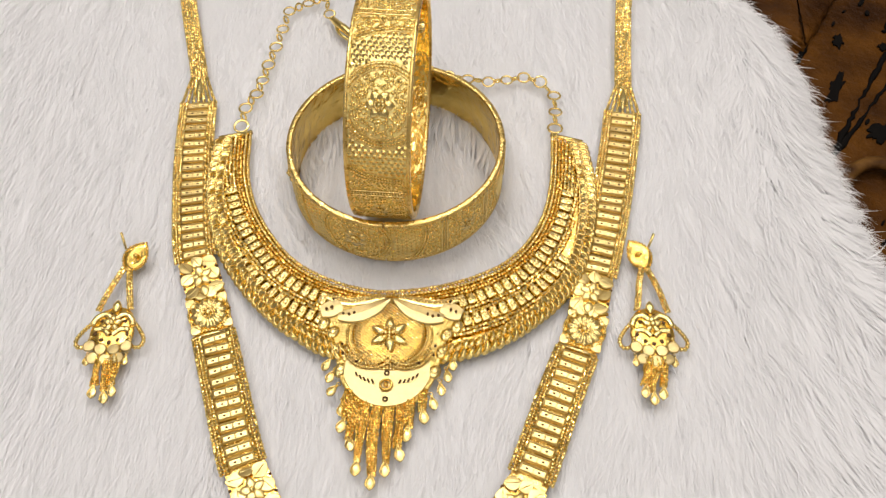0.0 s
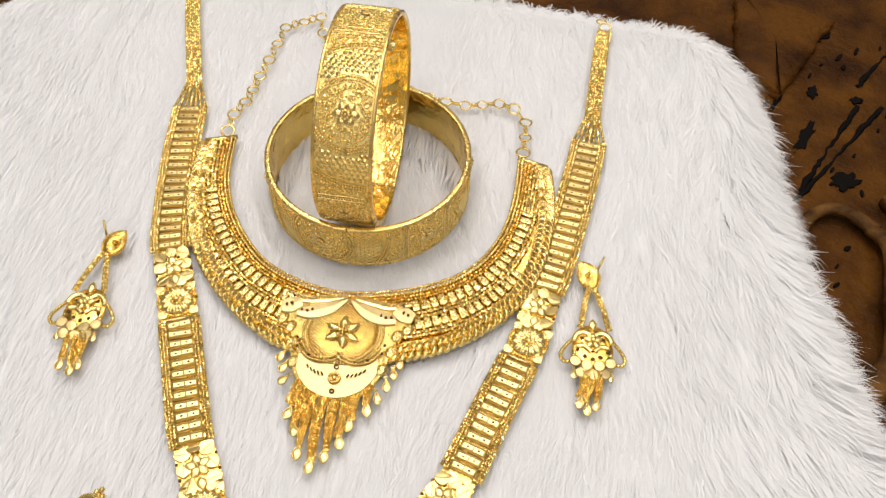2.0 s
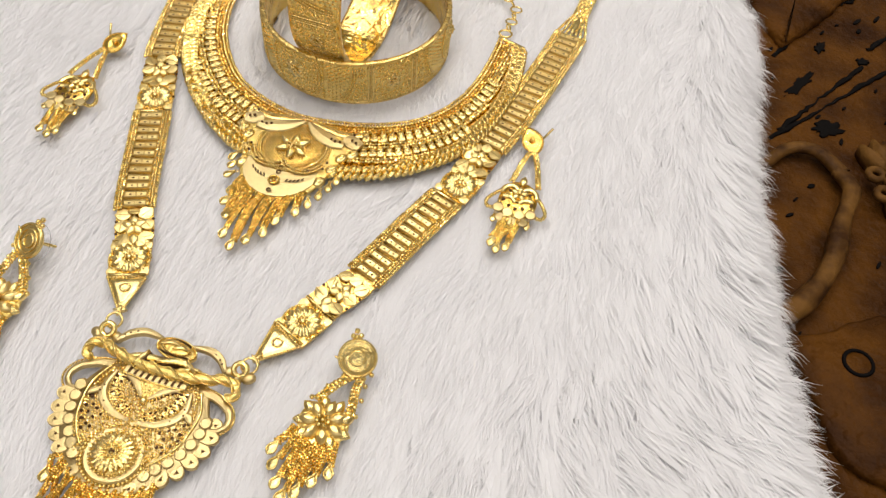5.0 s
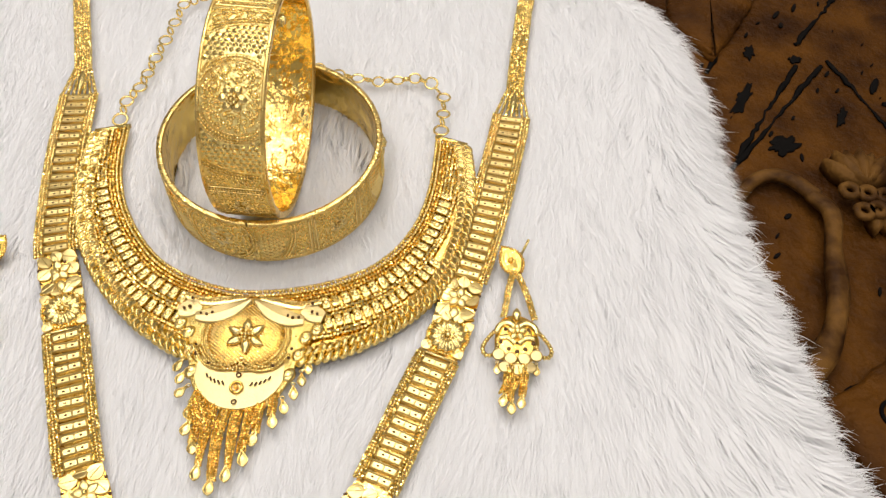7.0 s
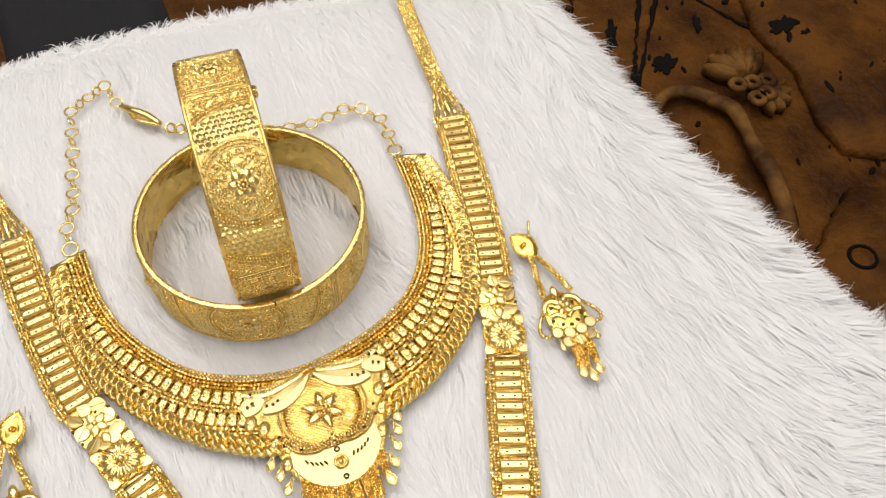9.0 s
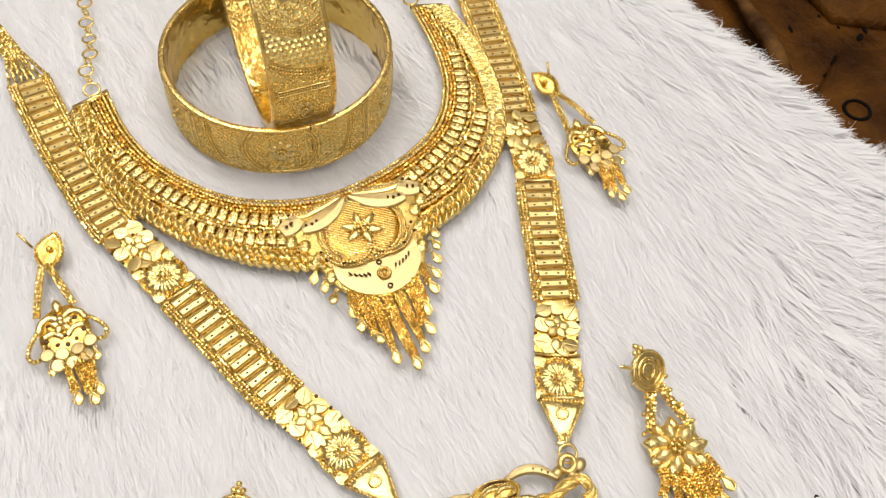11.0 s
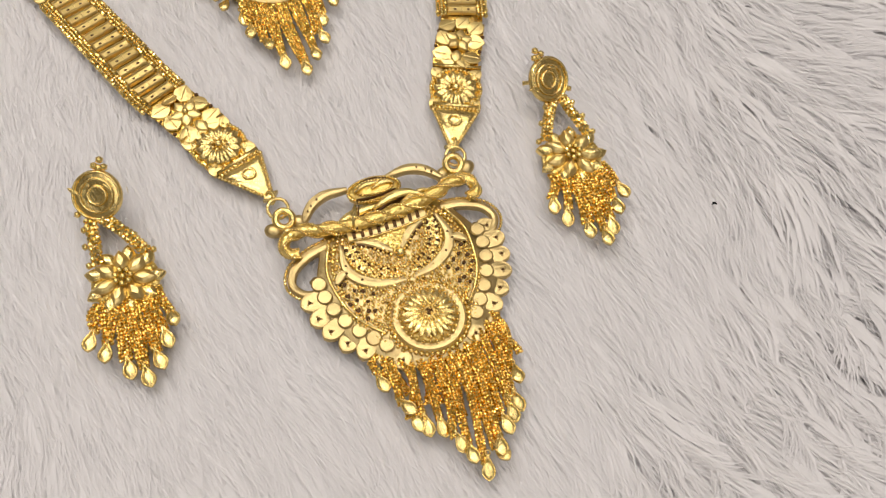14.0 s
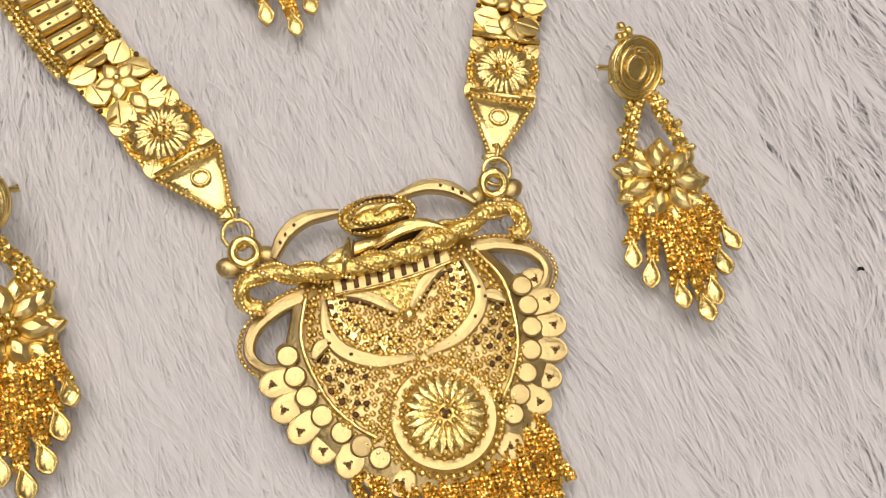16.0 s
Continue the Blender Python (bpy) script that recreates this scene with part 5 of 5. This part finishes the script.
    for x, y in tips:
        b = (x + 15.5, y - 150 + 3.8)
        f = max(-1, min(1, (b[0] - 0.0) / 10.0))
        a = (f * 9.6 + 0.4, -48.6 + 4.6 * f * f)
        for dx in (-0.6, 0.6):
            tas = part("tassel_strand", strand((a[0] + dx, a[1], 1.3), (b[0] + dx * 0.5, b[1], 0.9), 0.56, 0.7, 0.3), GOLD_DEEP, nk, smooth=False)
        piece("dangle", DROP_S, tas, T(b[0], b[1] + 0.6, 1.0, rng.normal(0, 12), rng.normal(0, 10), 1.05))
    for x, y in extra:
        b = (x + 15.5, y - 150 + 3.0)
        piece("dangle", DROP_S, nk, T(b[0], b[1], 1.0, rng.normal(0, 15) + (20 if b[0] > 0 else -20), rng.normal(0, 8), 0.95))
    return nk


choker()


# ---------------------------------------------------------------- earrings
def earring_small(name, label, at, mir, turn):
    """A drop earring: tilted pear-shaped stud, two chains, an openwork fan, a short fringe."""
    ob = thing(name, label, "earring", "small pair of earrings", at)
    ob.rotation_euler = (0, 0, radians(turn))

    def F(pts):
        return np.array(pts, float) * np.array((mir, 1) if len(np.shape(pts)) > 1 else (mir, 1))

    g = Geo()
    o = leaf(-2.6, -3.0, 9.5, 6.4, 55, 12, 0.9)
    plate(g, F(o), 0.4, 1.3, 0.3, -0.4)
    bead_row(g, at_z(np.vstack([F(o), F(o)[:1]]), 1.1), 0.52, 1.7)
    bead(g, (*F([(0.2, 1.0)])[0], 1.5), 0.9)
    stud = part("stud", g, GOLD_DEEP, ob)
    stud.matrix_basis = Matrix.Translation(Vector((2.4 * mir if mir > 0 else 1.4 * mir, 23.8 if mir > 0 else 24.8, 1.2)) * MM) @ Matrix.Rotation(radians(22), 4, "X")
    g = Geo()
    tube(g, np.array([(*F([(-1.2, 27.5)])[0], 1.6), (*F([(-3.6, 33.0)])[0], 2.2)]), 0.4, 6)
    part("post", g, GOLD_SATIN, ob, "thin gold ear post")
    for a, b in (((-0.6, 21.0), (-5.0, 7.0)), ((1.0, 21.0), (3.8, 7.4))):
        g = strand((*F([a])[0], 1.3), (*F([b])[0], 1.2), 0.62, 0.4, 0.3)
        part("chain", g, GOLD_BRIGHT, ob, smooth=False)
    g = Geo()
    o = np.array([(-4.4, 6.4), (0, 8.2), (4.4, 6.4), (6.0, 0), (4.6, -5.0), (0, -7.4), (-4.6, -5.0), (-6.0, 0)])
    plate(g, F(curve(np.vstack([o, o[:1]]), 32)[:-1]), 0.3, 1.0, 0.2, 0.3)
    part("fan_plate", g, GOLD_DEEP, ob)
    pits("pierced_hole_shade", [tuple(p) for p in F([(-3.2, 3.4), (3.2, 3.4), (-4.4, -0.6), (4.4, -0.6), (-2.2, -2.6), (2.2, -2.6), (0, -3.4), (-4.6, -3.0), (4.6, -3.0), (-1.2, 5.6), (1.2, 5.6), (0, -0.6)])], 1.42, 0.75, ob)
    for s in (-1, 1):
        g = Geo()
        q = curve(F([(s * 4.0, 4.6), (s * 7.0, 1.6), (s * 9.2, -2.2), (s * 8.4, -4.6), (s * 6.0, -4.2), (s * 5.2, -1.6)]), 30)
        bead_row(g, at_z(q, 0.9), 0.72, 1.3)
        beads("side_loop", g, GOLD_BRIGHT, ob)
        g = Geo()
        ribbon(g, curve(F([(0, 3.6), (s * 2.4, 5.4), (s * 4.6, 4.4), (s * 5.6, 2.0)]), 20), 1.7, 0.8, 1.9, 0.3)
        ribbon(g, curve(F([(s * 0.4, -1.0), (s * 2.4, 0.8), (s * 4.8, 0.6)]), 20), 1.6, 0.8, 1.8, 0.3)
        part("leaf", g, GOLD_SATIN, ob)
    g = Geo()
    for k in range(5):
        plate(g, leaf(*F([(0, 2.4)])[0], 3.0, 1.9, 90 + 72 * k, 7), 1.0, 2.2, 0.3, 0.2)
    bead(g, (*F([(0, 2.4)])[0], 2.4), 0.9)
    plate(g, F(leaf(0, 6.0, 4.2, 2.4, 90, 8)), 0.6, 1.8, 0.3, 0.2)
    part("flower", g, GOLD_SATIN, ob)
    for x, y in ((-5.0, -4.6), (-1.8, -5.6), (1.8, -5.6), (5.0, -4.6), (-3.4, -8.2), (0, -8.8), (3.4, -8.2)):
        piece("coin", COIN, ob, T(*F([(x, y)])[0], 1.5, 0, rng.normal(0, 7)))
    for x, y in ((-5.0, -9.6), (5.4, -9.6)):
        piece("dangle", DROP_S, ob, T(*F([(x, y + 2.4)])[0], 1.1, 0, 0, 0.75))
    for x0_, x, y in ((-2.0, -1.2, -16.0), (0.4, 1.6, -17.6), (2.4, 3.4, -15.6)):
        for d in (-0.5, 0.5):
            tas = part("tassel_strand", strand((*F([(x0_ + d, -7.4)])[0], 1.1), (*F([(x + d * 0.4, y)])[0], 0.9), 0.56, 0.5, 0.3), GOLD_DEEP, ob, smooth=False)
        piece("dangle", DROP_S, tas, T(*F([(x, y)])[0], 1.1, rng.normal(0, 6), 0, 0.95))
    return ob


earring_small("drop_earring", "small gold drop earring with beaded side loops on fur", (-92.0, 121.5, 0), 1, 2)
earring_small("drop_earring", "small gold drop earring lying beside the long necklace strap", (57.0, 125.0, 0), -1, 0)


def earring_large(name, label, at, turn, face, shift):
    """A drop earring with a tilted disc stud on a clear plastic backing, two chains, a leafy flower and a fringe."""
    ob = thing(name, label, "earring", "large pair of earrings", at)
    ob.rotation_euler = (0, 0, radians(turn))
    back = Matrix.Rotation(radians(-turn), 4, "Z")
    zaxis = (back @ Vector(face)).normalized()
    rot = zaxis.to_track_quat("Z", "Y").to_matrix().to_4x4()
    c = Vector((shift, 18.4, 5.2))
    here = Matrix.Translation(c * MM) @ rot
    g = Geo()
    plate(g, ellipse(0, 0, 5.2, 5.2, 0, 32), -0.4, 0.6, 0.3, -0.5)
    for R in (4.8, 3.4):
        tube(g, ring_line((0, 0, 0.55), R, n=32), 0.3, 5, True)
    tube(g, ring_line((0, 0, 0.3), 1.9, n=16), 0.35, 5, True)
    for a in (35, 215):
        plate(g, leaf(2.6 * math.cos(radians(a)) - 1.2, 2.6 * math.sin(radians(a)) + 1.0, 3.0, 0.9, a - 60, 6), 0.0, 0.7, 0.15)
    stud = part("stud", g, GOLD_SATIN, ob, "ridged gold disc stud")
    stud.matrix_basis = here
    g = Geo()
    for x, y in ((0, 5.6), (-1.0, 5.9), (1.0, 5.9), (0, 7.2)):
        bead(g, (x, y, 0.2), 0.85)
    for x in (-3.6, 3.6):
        bead(g, (x, -4.4, 0.2), 0.75)
    beads("beading", g, GOLD_BRIGHT, stud)
    g = Geo()
    tube(g, np.array([(0, 0, -0.4), (0, 0, -9.5)]), 0.42, 7)
    part("post", g, GOLD_SATIN, stud, "thin gold ear post")
    g = Geo()
    plate(g, ellipse(0, 0, 5.4, 5.4, 0, 32), -2.6, -2.0, 0.2, 0)
    part("backing_disc", g, PLASTIC, stud, "clear plastic backing disc").visible_shadow = False
    foot = here @ (Vector((0, -4.8, 0)) * MM) / MM
    for s in (-1, 1):
        end = (s * 4.5 + 0.2, 5.0, 1.8)
        g = strand((foot.x + s * 1.1, foot.y, max(0.8, foot.z)), end, 0.85, 0.4, 0.2)
        part("chain", g, GOLD_BRIGHT, ob, smooth=False)
        g = Geo()
        for f, o in ((0.15, 1.6), (0.55, 1.9), (1.0, 1.8)):
            p = (foot.x + s * 1.1 + (end[0] - foot.x - s * 1.1) * f + s * o, foot.y + (end[1] - foot.y) * f, 1.6)
            bead(g, p, 0.75)
        beads("chain_bead", g, GOLD_BRIGHT, ob)
    g = Geo()
    plate(g, ellipse(0, 0, 6.6, 6.2, 0, 28), 0.3, 1.2, 0.2, 0.5)
    part("flower_plate", g, GOLD_GRAIN, ob)
    for k in range(7):
        g = Geo()
        a = 90 + 360 / 7 * k
        plate(g, leaf(1.2 * math.cos(radians(a)), 1.2 * math.sin(radians(a)), 5.2, 3.0, a, 9), 1.2, 2.6, 0.4, 0.5)
        part("petal", g, GOLD_PALE, ob, smooth=False)
    for k in range(9):
        g = Geo()
        a = 110 + 40 * k
        plate(g, leaf(3.6 * math.cos(radians(a)), 3.6 * math.sin(radians(a)), 4.4, 2.8, a + 12, 8), 0.7, 1.7 + 0.5 * (k % 2), 0.35, 0.4)
        part("leaf", g, GOLD_SATIN, ob, smooth=False)
    g = Geo()
    for k in range(8):
        R = 0 if k == 7 else 1.5
        bead(g, (R * math.cos(k * 0.8976), R * math.sin(k * 0.8976), 3.0), 0.75)
    part("flower_centre", g, GOLD_BRIGHT, ob)
    drops = [(-7.4, -6.0, -9.2), (-5.2, -6.6, -12.4), (-2.4, -7.0, -16.6), (0.4, -7.2, -19.2), (2.8, -7.0, -16.6), (5.2, -6.6, -12.6), (7.0, -5.6, -9.0)]
    for x, ya, yb in drops:
        for d in (-0.7, 0.6):
            tas = part("tassel_strand", strand((x * 0.72 + d, ya + 2, 1.4), (x + d * 0.4, yb, 1.0), 0.62, 0.7, 0.4), GOLD_DEEP, ob, smooth=False)
        piece("dangle", DROP_S, tas, T(x, yb + 0.4, 1.2, rng.normal(0, 8) + x * 1.2, rng.normal(0, 8), 1.08))
    return ob


earring_large("drop_earring", "large gold drop earring with tilted disc stud, on white fur", (-68.0, 42.5, 0), -4, (-0.30, -0.52, 0.80), -1.5)
earring_large("drop_earring", "large gold drop earring with teardrop fringe, beside the pendant", (28.4, 37.0, 0), -8, (0.22, -0.62, 0.75), 0.0)

# ---------------------------------------------------------------- small things
g = Geo()
tube(g, np.array([(-0.8, 0, 0.2), (-0.2, 0.3, 0.5), (0.5, 0.1, 0.4), (1.0, -0.5, 0.2)]), np.array((0.2, 0.5, 0.45, 0.2)), 5)
lint = new("lint_speck", g.mesh("lint_speck", LINT))
lint.scale = (0.6, 0.6, 0.6)
lint.location = Vector((50.4, 14.2, 2.6)) * MM
tagged(lint, "tiny black lint speck caught in the white fur", "lint")
